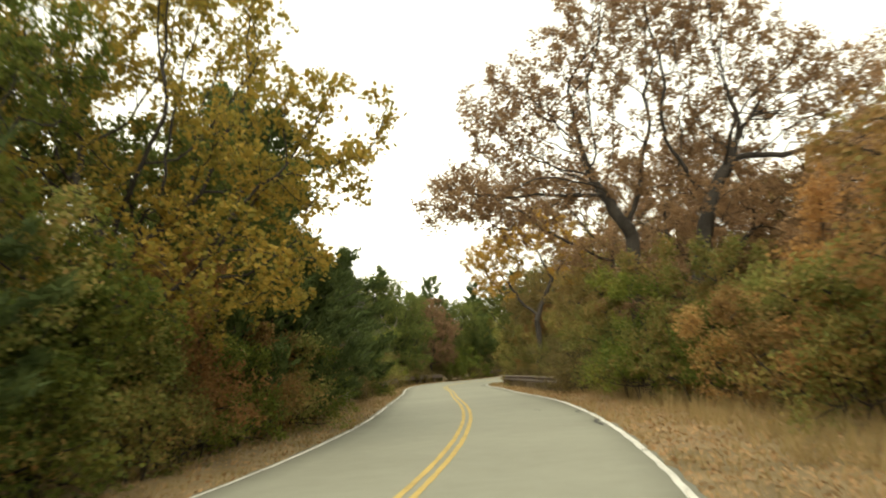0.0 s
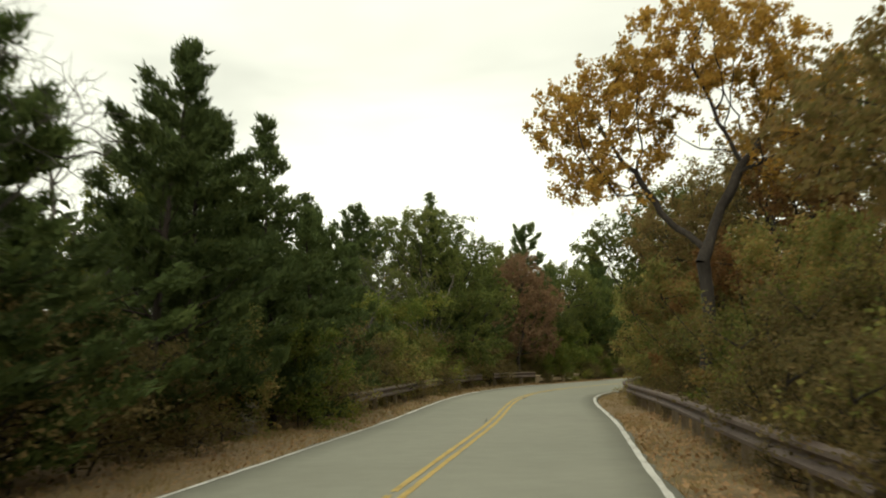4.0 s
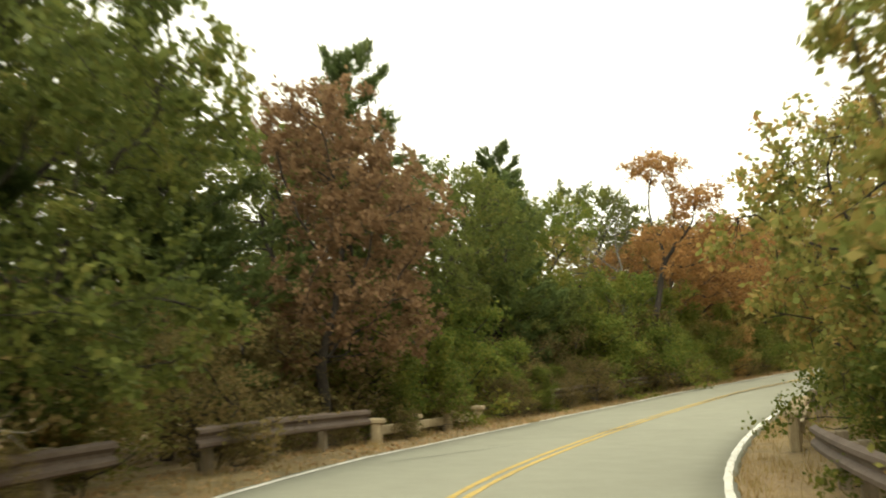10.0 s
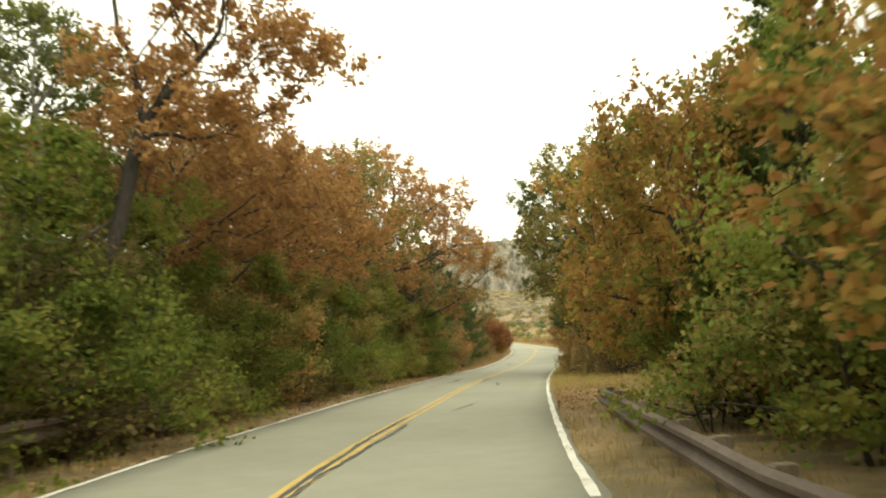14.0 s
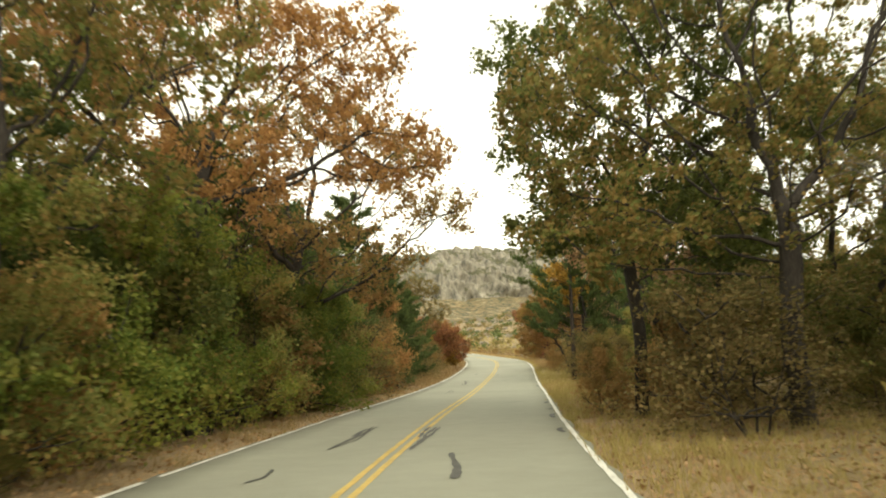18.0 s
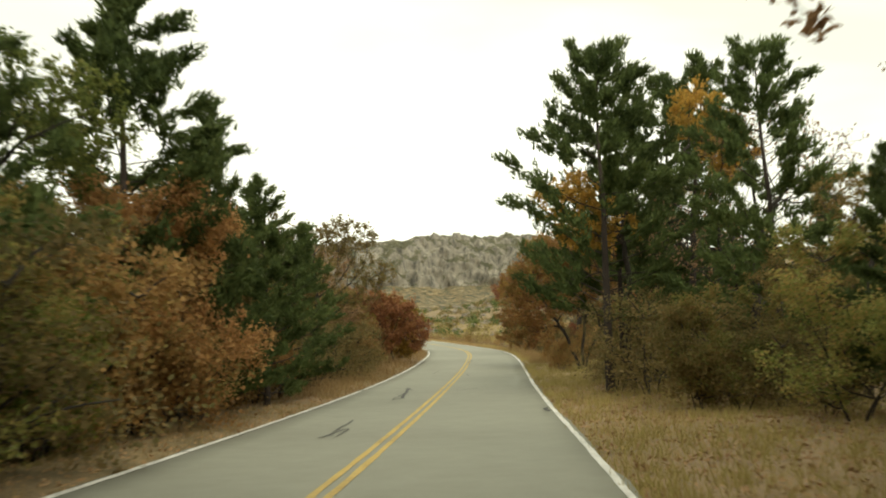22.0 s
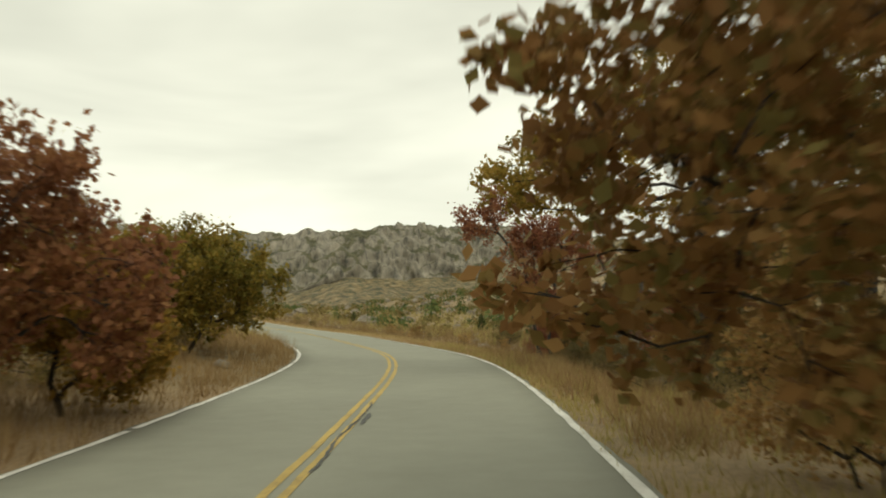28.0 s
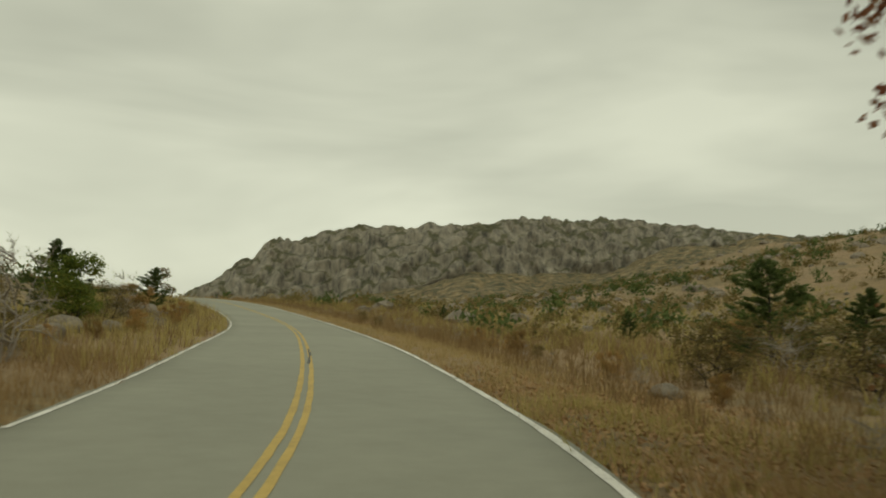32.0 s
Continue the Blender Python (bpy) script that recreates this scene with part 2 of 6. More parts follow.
def asphalt_material():
    m, n, l, b = mat("pale_chip_seal_asphalt", 0.85)
    big = noise_node(n, l, 0.16, 4.0, 0.6)
    fine = noise_node(n, l, 60.0, 5.0, 0.7)
    mid = noise_node(n, l, 2.2, 5.0, 0.6)
    ra = ramp(n, [(0.3, (0.215, 0.217, 0.172)), (0.52, (0.265, 0.268, 0.214)), (0.72, (0.315, 0.317, 0.257))])
    s1 = n.new("ShaderNodeMath")
    s1.operation = "MULTIPLY_ADD"
    s1.inputs[1].default_value = 0.5
    l.new(big.outputs["Fac"], s1.inputs[0])
    s2 = n.new("ShaderNodeMath")
    s2.operation = "MULTIPLY_ADD"
    s2.inputs[1].default_value, s2.inputs[2].default_value = 0.3, 0.0
    l.new(mid.outputs["Fac"], s2.inputs[0])
    s3 = n.new("ShaderNodeMath")
    s3.operation = "MULTIPLY_ADD"
    s3.inputs[1].default_value = 0.2
    l.new(fine.outputs["Fac"], s3.inputs[0])
    l.new(s2.outputs[0], s3.inputs[2])
    l.new(s3.outputs[0], s1.inputs[2])
    l.new(s1.outputs[0], ra.inputs["Fac"])
    l.new(ra.outputs["Color"], b.inputs["Base Color"])
    bumped(n, l, b, fine.outputs["Fac"], 0.35, 0.004)
    return m


ASPHALT = asphalt_material()
LITTER = leaf_material("fallen_leaf", [(0.28, 0.165, 0.085), (0.45, 0.28, 0.145), (0.54, 0.37, 0.21)], 0.1, 0.8)
DRY_GRASS = leaf_material("dry_grass", [(0.27, 0.19, 0.09), (0.42, 0.30, 0.15), (0.34, 0.27, 0.12), (0.50, 0.37, 0.2)], 0.3, 0.8)
VERGE_GRASS = leaf_material("greenish_dry_grass", [(0.23, 0.195, 0.07), (0.39, 0.31, 0.125), (0.32, 0.28, 0.10), (0.50, 0.38, 0.175)], 0.3, 0.8)
RED_GRASS = leaf_material("russet_bluestem_grass", [(0.175, 0.108, 0.052), (0.265, 0.172, 0.082), (0.33, 0.235, 0.118), (0.225, 0.135, 0.062)], 0.3, 0.8)


def ground_material():
    m, n, l, b = mat("leaf_littered_earth_and_dry_grass", 0.95)
    big = noise_node(n, l, 0.05, 4.0, 0.6)
    mid = noise_node(n, l, 0.9, 5.0, 0.65)
    fine = noise_node(n, l, 14.0, 5.0, 0.7)
    r1 = ramp(n, [(0.35, (0.15, 0.105, 0.058)), (0.5, (0.27, 0.185, 0.10)), (0.65, (0.38, 0.265, 0.145))])
    r2 = ramp(n, [(0.4, (0.135, 0.105, 0.05)), (0.6, (0.27, 0.195, 0.095))])
    l.new(fine.outputs["Fac"], r1.inputs["Fac"])
    l.new(mid.outputs["Fac"], r2.inputs["Fac"])
    mx = n.new("ShaderNodeMix")
    mx.data_type = "RGBA"
    rb = ramp(n, [(0.42, (0, 0, 0)), (0.58, (1, 1, 1))])
    l.new(big.outputs["Fac"], rb.inputs["Fac"])
    l.new(rb.outputs["Color"], mx.inputs[0])
    l.new(r1.outputs["Color"], mx.inputs[6])
    l.new(r2.outputs["Color"], mx.inputs[7])
    l.new(mx.outputs[2], b.inputs["Base Color"])
    bumped(n, l, b, fine.outputs["Fac"], 0.8, 0.03)
    return m


GROUND = ground_material()

# ---- the road's plan: headings every 4.8 m, slopes every 9.6 m, cross fall every 19.2 m ----
HEADING = [-13.9, -12.2, -10.5, -8.7, -7.1, -5.4, -3.6, -2.0, -0.4, 0.7, 0.9, 0.7, 0.2, 0.3, 1.5, 2.1, 0.8, -2.2, -8.1, -13.6, -18.1, -21.8, -24.9, -27.9, -30.6, -32.4, -32.8, -33.0, -33.1, -33.6, -34.0, -34.5, -34.8, -35.2, -35.5, -35.2, -34.9, -35.0, -35.0, -35.1, -35.3, -35.4, -35.2, -34.9, -34.7, -34.2, -33.1, -31.4, -28.1, -23.0, -19.6, -18.5, -17.8, -17.3, -17.0, -16.6, -15.9, -14.9, -13.7, -12.4, -11.1, -9.8, -8.7, -7.6, -6.4, -5.0, -3.3, -1.5, 0.5, 2.4]
SLOPE = [-0.60, -0.79, -0.74, -0.56, -0.78, -1.47, -1.12, -1.20, -1.03, -0.67, -1.09, 0.38, 1.19, 0.51, 0.73, 0.66, 0.78, 0.68, 0.75, 1.07, 1.59, 2.08, 2.46, 2.38, 2.75, 2.74, 3.00, 2.40, 2.51, 3.05, 3.56, 4.07, 4.44, 4.32, 3.76, 3.28]
BANK = [-0.75, -1.16, -1.80, -1.15, -0.33, 1.26, -1.93, -0.83, -1.12, -1.22, -1.52, -1.30, -0.01, 0.56, 0.51, 0.40, 0.10, -0.30, -0.20]
HALF, MID = 2.93, -0.10
STEP, FIRST, LAST = 0.5, -45.0, 430.0
SR = np.arange(FIRST, LAST, STEP)
h_knots = -9.6 + 4.8 * np.arange(len(HEADING))
RH = np.interp(SR, np.append(h_knots, [350, 430]), np.append(HEADING, [16, 50]))
RS = np.interp(SR, np.append(-9.6 + 9.6 * np.arange(len(SLOPE)), [345, 365, 430]), np.append(SLOPE, [1.0, -2.0, -4.0]))
RB = np.interp(SR, -9.6 + 19.2 * np.arange(len(BANK)), BANK)


def summed(rate):
    a = np.concatenate([[0.0], np.cumsum((rate[1:] + rate[:-1]) / 2 * STEP)])
    return a - np.interp(-9.6, SR, a)


RX, RY, RZ = summed(-np.sin(np.radians(RH))), summed(np.cos(np.radians(RH))), summed(np.tan(np.radians(RS)))


def road_at(s, o):
    """The road surface at s metres along and o metres to the right of its middle (arrays or numbers)."""
    s = np.asarray(s, float)
    p = np.radians(np.interp(s, SR, RH))
    return (np.interp(s, SR, RX) + np.cos(p) * o, np.interp(s, SR, RY) + np.sin(p) * o,
            np.interp(s, SR, RZ) - np.clip(o, -4, 4) * np.tan(np.radians(np.interp(s, SR, RB))))


def rolls(x, y, size, seed):
    """Smooth made-up relief between -1 and 1."""
    rng = np.random.RandomState(seed)
    z = 0.0
    for k in range(5):
        a, b, c = rng.uniform(0, 6.28, 3)
        z = z + np.sin((x * np.cos(a) + y * np.sin(a)) * 6.28 / size * (0.7 + 0.3 * k) + b + 1.3 * np.sin((x * np.sin(a) - y * np.cos(a)) * 6.28 / size * 0.6 + c))
    return z / 5


VIEW = (79.3, 204.7, 2.5)


def ground(x, y):
    """Height of the land, from its distance to the road and the rise towards the rocky hills."""
    x, y = np.atleast_1d(np.asarray(x, float)), np.atleast_1d(np.asarray(y, float))
    z = np.empty(len(x))
    px, py = RX[::2], RY[::2]
    ch = np.cos(np.radians(RH[::2])), np.sin(np.radians(RH[::2]))
    for i in range(0, len(x), 8000):
        a, b = x[i:i + 8000], y[i:i + 8000]
        d2 = (a[:, None] - px) ** 2 + (b[:, None] - py) ** 2
        k = d2.argmin(1)
        d = np.sqrt(d2[np.arange(len(a)), k])
        o = (a - px[k]) * ch[0][k] + (b - py[k]) * ch[1][k]
        s = SR[::2][k]
        e = np.clip(np.abs(o) - 3.15, 0, None)
        e = np.where(np.abs(o) < d * 0.6, np.clip(d - 3.15, 0, None), e)
        off = np.where(np.abs(o) < 4.0, np.clip(o, -4, 4), np.sign(o) * 4)
        base = RZ[::2][k] - off * np.tan(np.radians(RB[::2][k]))
        left = o < 0
        open_land = np.clip((s - 185) / 30, 0, 1)
        wood = np.where(left, -0.25 * np.clip((e - 1.2) / 3, 0, 1), 0.05 * np.clip(e - 1.5, 0, 8))
        hill = np.where(left, 0.085 * np.clip(e - 1.0, 0, 45), 0.03 * np.clip(e - 2, 0, 30) - 0.35 * np.clip((e - 1) / 3, 0, 1))
        near = base - 0.07 * np.clip(1 - e / 0.35, 0, 1) - 0.03 + wood * (1 - open_land) + hill * open_land
        near = near + 0.08 * rolls(a, b, 5.0, 3) * np.clip(e / 2, 0, 1) + 0.5 * rolls(a, b, 37.0, 4) * np.clip((e - 6) / 20, 0, 1)
        ex, ey = a - VIEW[0], b - VIEW[1]
        reach = np.hypot(ex, ey)
        turn = np.degrees(np.arctan2(-ex, ey))
        rise = np.interp(turn, [-180, -90, -60, -52, -46, -42, -35, -25, -13, 5, 40, 180], [0.5, 3.0, 7.0, 7.9, 7.0, 5.4, 4.1, 2.6, 2.0, 1.2, 0.6, 0.5])
        far = VIEW[2] - 2.0 + np.tan(np.radians(rise)) * np.clip(reach - 25, 0, 430) + (1.0 + 0.008 * np.clip(reach, 0, 500)) * rolls(a, b, 120.0, 5) + 0.5 * rolls(a, b, 27.0, 6)
        w = np.clip((d - 18) / 70, 0, 1)
        w = w * w * (3 - 2 * w)
        z[i:i + 8000] = near * (1 - w) + far * w
    return z


def mesh_of(name, verts, faces, material, smooth=False):
    """One mesh from arrays; faces all with the same number of corners."""
    verts, faces = np.asarray(verts, np.float32), np.asarray(faces, np.int32)
    me = bpy.data.meshes.new(name)
    me.vertices.add(len(verts))
    me.vertices.foreach_set("co", verts.ravel())
    n = faces.shape[1]
    me.loops.add(faces.size)
    me.loops.foreach_set("vertex_index", faces.ravel())
    me.polygons.add(len(faces))
    me.polygons.foreach_set("loop_start", np.arange(0, faces.size, n, dtype=np.int32))
    me.polygons.foreach_set("use_smooth", np.full(len(faces), smooth))
    me.update(calc_edges=True)
    me.materials.append(material)
    return me


def child(name, mesh, parent, label=""):
    ob = new(name, mesh)
    ob.parent = parent
    return tagged(ob, label)


def grid_faces(rows, cols):
    i = np.arange(rows - 1)[:, None] * cols + np.arange(cols - 1)[None]
    i = i.ravel()
    return np.stack([i, i + 1, i + cols + 1, i + cols], 1)


# ---- the land, one sheet to the horizon ----
def steps(a, b, fine, far):
    mid = np.arange(a, b + fine / 2, fine)
    out = [1.0]
    while out[-1] < far:
        out.append(out[-1] * 1.35 + 1.0)
    out = np.array(out)
    return np.concatenate([a - out[::-1], mid, b + out])


gx, gy = steps(-30, 145, 1.25, 3500), steps(-30, 385, 1.25, 3500)
mx_, my_ = np.meshgrid(gx, gy)
land_z = ground(mx_.ravel(), my_.ravel())
land = new("ground", mesh_of("ground", np.stack([mx_.ravel(), my_.ravel(), land_z], 1), grid_faces(len(gy), len(gx)), GROUND, True))
LAND = land_z.reshape(len(gy), len(gx))


def on_land(x, y):
    """Height of the sheet of land itself, as it is drawn."""
    x, y = np.atleast_1d(np.asarray(x, float)), np.atleast_1d(np.asarray(y, float))
    i, j = np.clip(np.searchsorted(gx, x) - 1, 0, len(gx) - 2), np.clip(np.searchsorted(gy, y) - 1, 0, len(gy) - 2)
    u, v = (x - gx[i]) / (gx[i + 1] - gx[i]), (y - gy[j]) / (gy[j + 1] - gy[j])
    return (LAND[j, i] * (1 - u) + LAND[j, i + 1] * u) * (1 - v) + (LAND[j + 1, i] * (1 - u) + LAND[j + 1, i + 1] * u) * v


def spot(s, o, dz=0.0):
    """A place on the land beside the road."""
    x, y, _ = road_at(s, o)
    return Vector((float(x), float(y), float(on_land(x, y)[0]) + dz))


tagged(land, "brown leaf-littered earth and dry grass beside the road", "ground", kind="structure")


# ---- the road ----
def ribbon(name, s0, s1, o_left, o_right, lift, material, step=0.5, thick=0.0, wobble=0.0, seed=1, crown=0.0, cols=2):
    """A strip along the road between two offsets, with uneven edges where it is worn."""
    s = np.arange(s0, s1 + step / 2, step)
    rng = np.random.RandomState(seed)
    k = max(4, int((s1 - s0) / 0.5) + 2)
    wl_ = np.interp(s, np.linspace(s0, s1, k), rng.uniform(-1, 1, k)) * wobble
    wr_ = np.interp(s, np.linspace(s0, s1, k), rng.uniform(-1, 1, k)) * wobble
    verts = []
    for c in range(cols):
        f = c / (cols - 1)
        o = (o_left + wl_) * (1 - f) + (o_right + wr_) * f
        if name == "centre_line":
            o = o + np.interp(s, [207, 224], [0.0, 0.15])
        x, y, z = road_at(s, o)
        verts.append(np.stack([x, y, z + lift + crown * (1 - (2 * f - 1) ** 2)], 1))
    v = np.stack(verts, 1).reshape(-1, 3)
    f = grid_faces(len(s), cols)
    if thick:
        n = len(v)
        low = np.concatenate([v[0::cols], v[cols - 1::cols]]) - (0, 0, thick)
        a = np.arange(len(s) - 1)
        left = np.stack([a * cols, (a + 1) * cols, n + a + 1, n + a], 1)
        m = n + len(s)
        right = np.stack([(a + 1) * cols + cols - 1, a * cols + cols - 1, m + a, m + a + 1], 1)
        v, f = np.concatenate([v, low]), np.concatenate([f, left, right])
    return mesh_of(name, v, f, material, True)


road = new("road", ribbon("road", -44, 428, -HALF - 0.1, HALF + 0.1, 0.0, ASPHALT, 0.5, 0.12, 0.06, 2, 0.0, 9))
tagged(road, "narrow two-lane road of pale worn asphalt", "road", kind="structure")


def markings():
    rng = random.Random(5)
    for side in (-1, 1):
        s = -44.0
        k = 0
        while s < 425:
            e = min(425, s + rng.uniform(5, 19))
            w = rng.uniform(0.045, 0.06) if side > 0 else rng.uniform(0.035, 0.055)
            child("edge_line", ribbon("edge_line", s, e, side * HALF - w, side * HALF + w, 0.006, WHITE, 0.25, 0, 0.014, rng.randrange(9999)), road)
            s = e + rng.choice((0.0, 0.12, 0.3, 0.6, 0.9) if side < 0 else (0.0, 0.0, 0.1, 0.25))
            k += 1
    for c in (-0.092, 0.092):
        s = -44.0
        while s < 425:
            e = min(425, s + rng.uniform(9, 26))
            child("centre_line", ribbon("centre_line", s, e, MID + c - 0.046, MID + c + 0.046, 0.006, YELLOW, 0.25, 0, 0.008, rng.randrange(9999)), road)
            s = e + rng.choice((0.0, 0.0, 0.05, 0.2))


markings()


def crack(points, width, seed):
    """A crack filled with dark tar, wandering through points of the road given as (along, across)."""
    rng = np.random.RandomState(seed)
    pts = np.array(points, float)
    d = np.concatenate([[0], np.cumsum(np.hypot(*np.diff(pts, axis=0).T))])
    n = max(4, int(d[-1] / 0.12))
    u = np.linspace(0, d[-1], n)
    p = np.stack([np.interp(u, d, pts[:, 0]), np.interp(u, d, pts[:, 1])], 1)
    p += np.cumsum(rng.uniform(-0.03, 0.03, p.shape), 0) * 0.5
    t = np.gradient(p, axis=0)
    t /= np.linalg.norm(t, axis=1)[:, None] + 1e-9
    w = width * (0.45 + 0.9 * np.interp(u, np.linspace(0, d[-1], max(3, n // 3)), rng.uniform(0, 1, max(3, n // 3))))
    w[0] = w[-1] = 0.01
    out = []
    for sgn in (-1, 1):
        q = p + sgn * np.stack([-t[:, 1], t[:, 0]], 1) * w[:, None] / 2
        x, y, z = road_at(q[:, 0], q[:, 1])
        out.append(np.stack([x, y, z + 0.011], 1))
    v = np.stack(out, 1).reshape(-1, 3)
    child("tar_crack", mesh_of("tar_crack", v, grid_faces(n, 2), TAR), road, "dark tar-sealed crack in the asphalt")


crack([(179.9, -1.44), (176.3, -1.20), (174.2, -1.08), (173.6, -1.32)], 0.081, 1)
crack([(176.0, -1.44), (175.4, -0.96), (175.1, -0.48)], 0.031, 2)
crack([(177.5, 0.36), (177.8, 0.36), (178.7, 0.84), (180.2, 1.32)], 0.037, 3)
crack([(142.4, -1.32), (138.8, -1.08), (137.0, -1.32)], 0.043, 4)
crack([(141.8, 0.12), (136.7, 0.12)], 0.074, 5)
crack([(136.1, 0.84), (134.0, 0.96), (132.8, 0.96)], 0.099, 6)
crack([(134.3, -1.56), (133.4, -1.44), (132.8, -1.56)], 0.062, 7)
crack([(142.3, -1.20), (137.5, -1.32)], 0.062, 8)
crack([(72.1, 0.12), (70.6, 0.12)], 0.074, 9)
crack([(75.7, 1.20), (74.8, 1.80), (76.0, 2.04)], 0.031, 10)
crack([(79.5, 0.24), (78.3, 0.00)], 0.062, 11)
crack([(89.3, -1.20), (88.1, -1.56), (85.7, -2.28)], 0.025, 12)
crack([(114.8, 0.12), (110.3, 0.12), (107.0, 0.12), (103.1, 0.12)], 0.068, 13)
crack([(94.4, 0.00), (92.6, -0.24)], 0.050, 14)
crack([(116.7, -0.12), (110.1, 0.00), (105.0, 0.00)], 0.062, 15)
crack([(192.7, -1.20), (190.9, -1.32)], 0.056, 16)
crack([(189.4, 0.24), (188.8, 0.36), (187.9, 0.36)], 0.050, 17)
crack([(204.7, 0.12), (203.2, 0.12)], 0.062, 18)
crack([(152.6, 2.04), (152.0, 1.68), (151.7, 1.20)], 0.050, 19)
crack([(164.3, -1.08), (162.8, -1.08), (163.1, -1.32)], 0.037, 20)
crack([(164.4, -1.08), (162.6, -1.32)], 0.050, 21)
crack([(179.3, -1.32), (173.3, -1.20)], 0.043, 22)
crack([(121.1, 0.96), (118.7, 0.72)], 0.043, 23)
crack([(141.7, 0.24), (137.5, 0.12)], 0.062, 24)
crack([(141.8, -1.32), (139.7, -1.32)], 0.099, 25)
crack([(141.8, 0.00), (139.1, 0.00)], 0.062, 26)
crack([(166.4, -1.32), (163.7, -1.32)], 0.037, 27)
crack([(206.5, 0.00), (199.3, 0.00)], 0.037, 28)
crack([(179.9, -1.44), (178.4, -1.20)], 0.062, 29)
crack([(25.7, 1.92), (26.6, 1.80)], 0.031, 30)
crack([(35.1, -1.20), (34.2, -1.32)], 0.037, 31)
crack([(244.8, 0.12), (238.8, 0.12)], 0.062, 32)
crack([(57.9, -0.36), (55.8, -0.24)], 0.043, 33)


for k_, (a_, b_) in enumerate([(144.0, 145.5), (139.6, 140.8), (147.4, 148.0), (19.5, 21.4), (101.6, 103.0), (24.0, 24.8), (151.0, 152.0), (168.0, 169.2)]):
    crack([(a_, 2.79), ((a_ + b_) / 2, 2.72), (b_, 2.82)], 0.11, 40 + k_)


# ---- plants ----
def blades(centres, along, across, long, wide):
    """Leaf-shaped three-cornered blades."""
    n = len(centres)
    a, b = along * (long[:, None] / 2), across * (wide[:, None] / 2)
    v = np.stack([centres - a + b, centres + a, centres - a - b], 1).reshape(-1, 3)
    return v, np.arange(3 * n).reshape(n, 3)


def kites(centres, along, across, long, wide):
    """Four-cornered leaves, widest past the middle."""
    n = len(centres)
    a, b = along * (long[:, None] / 2), across * (wide[:, None] / 2)
    v = np.stack([centres - a, centres + a * 0.15 + b, centres + a, centres + a * 0.15 - b], 1).reshape(-1, 3)
    return v, np.arange(4 * n).reshape(n, 4)


def unit(v):
    return v / (np.linalg.norm(v, axis=1)[:, None] + 1e-9)


def leaf_mesh(name, rng, centres, spread, size, material, flat=0.5, slim=0.75):
    c = centres + rng.normal(0, 1, centres.shape) * spread
    a = unit(rng.normal(0, 1, c.shape) * (1, 1, 0.7) + (0, 0, -0.25))
    up = unit(rng.normal(0, 1, c.shape) * (1 - flat * 0.5) + (0, 0, flat))
    b = unit(np.cross(a, up))
    long = size * rng.uniform(0.7, 1.3, len(c))
    big = rng.uniform(0, 1, len(c)) < 0.08
    c[big] = centres[big]
    long[big] *= 1.3
    v, f = kites(c, a, b, long * 1.1, long * slim * rng.uniform(0.7, 1.2, len(c)))
    return mesh_of(name, v, f, material)


def tubes(name, p0, p1, r0, r1, material, sides=6):
    """Tapered limbs from arrays of starts, ends and radii."""
    d = unit(p1 - p0)
    ref = np.where(np.abs(d[:, 2:3]) > 0.9, [[1.0, 0, 0]], [[0, 0, 1.0]])
    u = unit(np.cross(d, ref))
    w = np.cross(d, u)
    ang = np.arange(sides) * 2 * np.pi / sides
    ring = u[:, None] * np.cos(ang)[None, :, None] + w[:, None] * np.sin(ang)[None, :, None]
    a = (p0 - d * r0[:, None] * 0.3)[:, None] + ring * r0[:, None, None]
    b = p1[:, None] + ring * r1[:, None, None]
    v = np.concatenate([a, b], 1).reshape(-1, 3)
    k = np.arange(sides)
    f = np.stack([k, (k + 1) % sides, (k + 1) % sides + sides, k + sides], 1)
    return mesh_of(name, v, (np.arange(len(p0))[:, None, None] * 2 * sides + f[None]).reshape(-1, 4), material, True)


def tube_mesh(name, segs, material, sides=6):
    """Tapered limbs from (start, end, radius, radius) pieces."""
    return tubes(name, *(np.array([q[k] for q in segs]) for k in range(4)), material, sides)


def bough(rng, segs, start, way, length, radius, pieces, wander, lift, end=0.35):
    """A bending limb; returns its points."""
    p, d = np.array(start, float), np.array(way, float)
    pts = [(p.copy(), d.copy(), radius)]
    for i in range(pieces):
        d = d + rng.normal(0, wander, 3) + (0, 0, lift)
        d /= np.linalg.norm(d)
        q = p + d * length / pieces
        r = radius * (1 - (1 - end) * (i + 1) / pieces)
        segs.append((p.copy(), q.copy(), pts[-1][2], r))
        p = q
        pts.append((p.copy(), d.copy(), r))
    return pts


def fan(rng, d, spread):
    """A direction turned away from d."""
    side = rng.normal(0, 1, 3)
    side -= side @ d * d
    side /= np.linalg.norm(side) + 1e-9
    v = d + side * spread
    return v / np.linalg.norm(v)


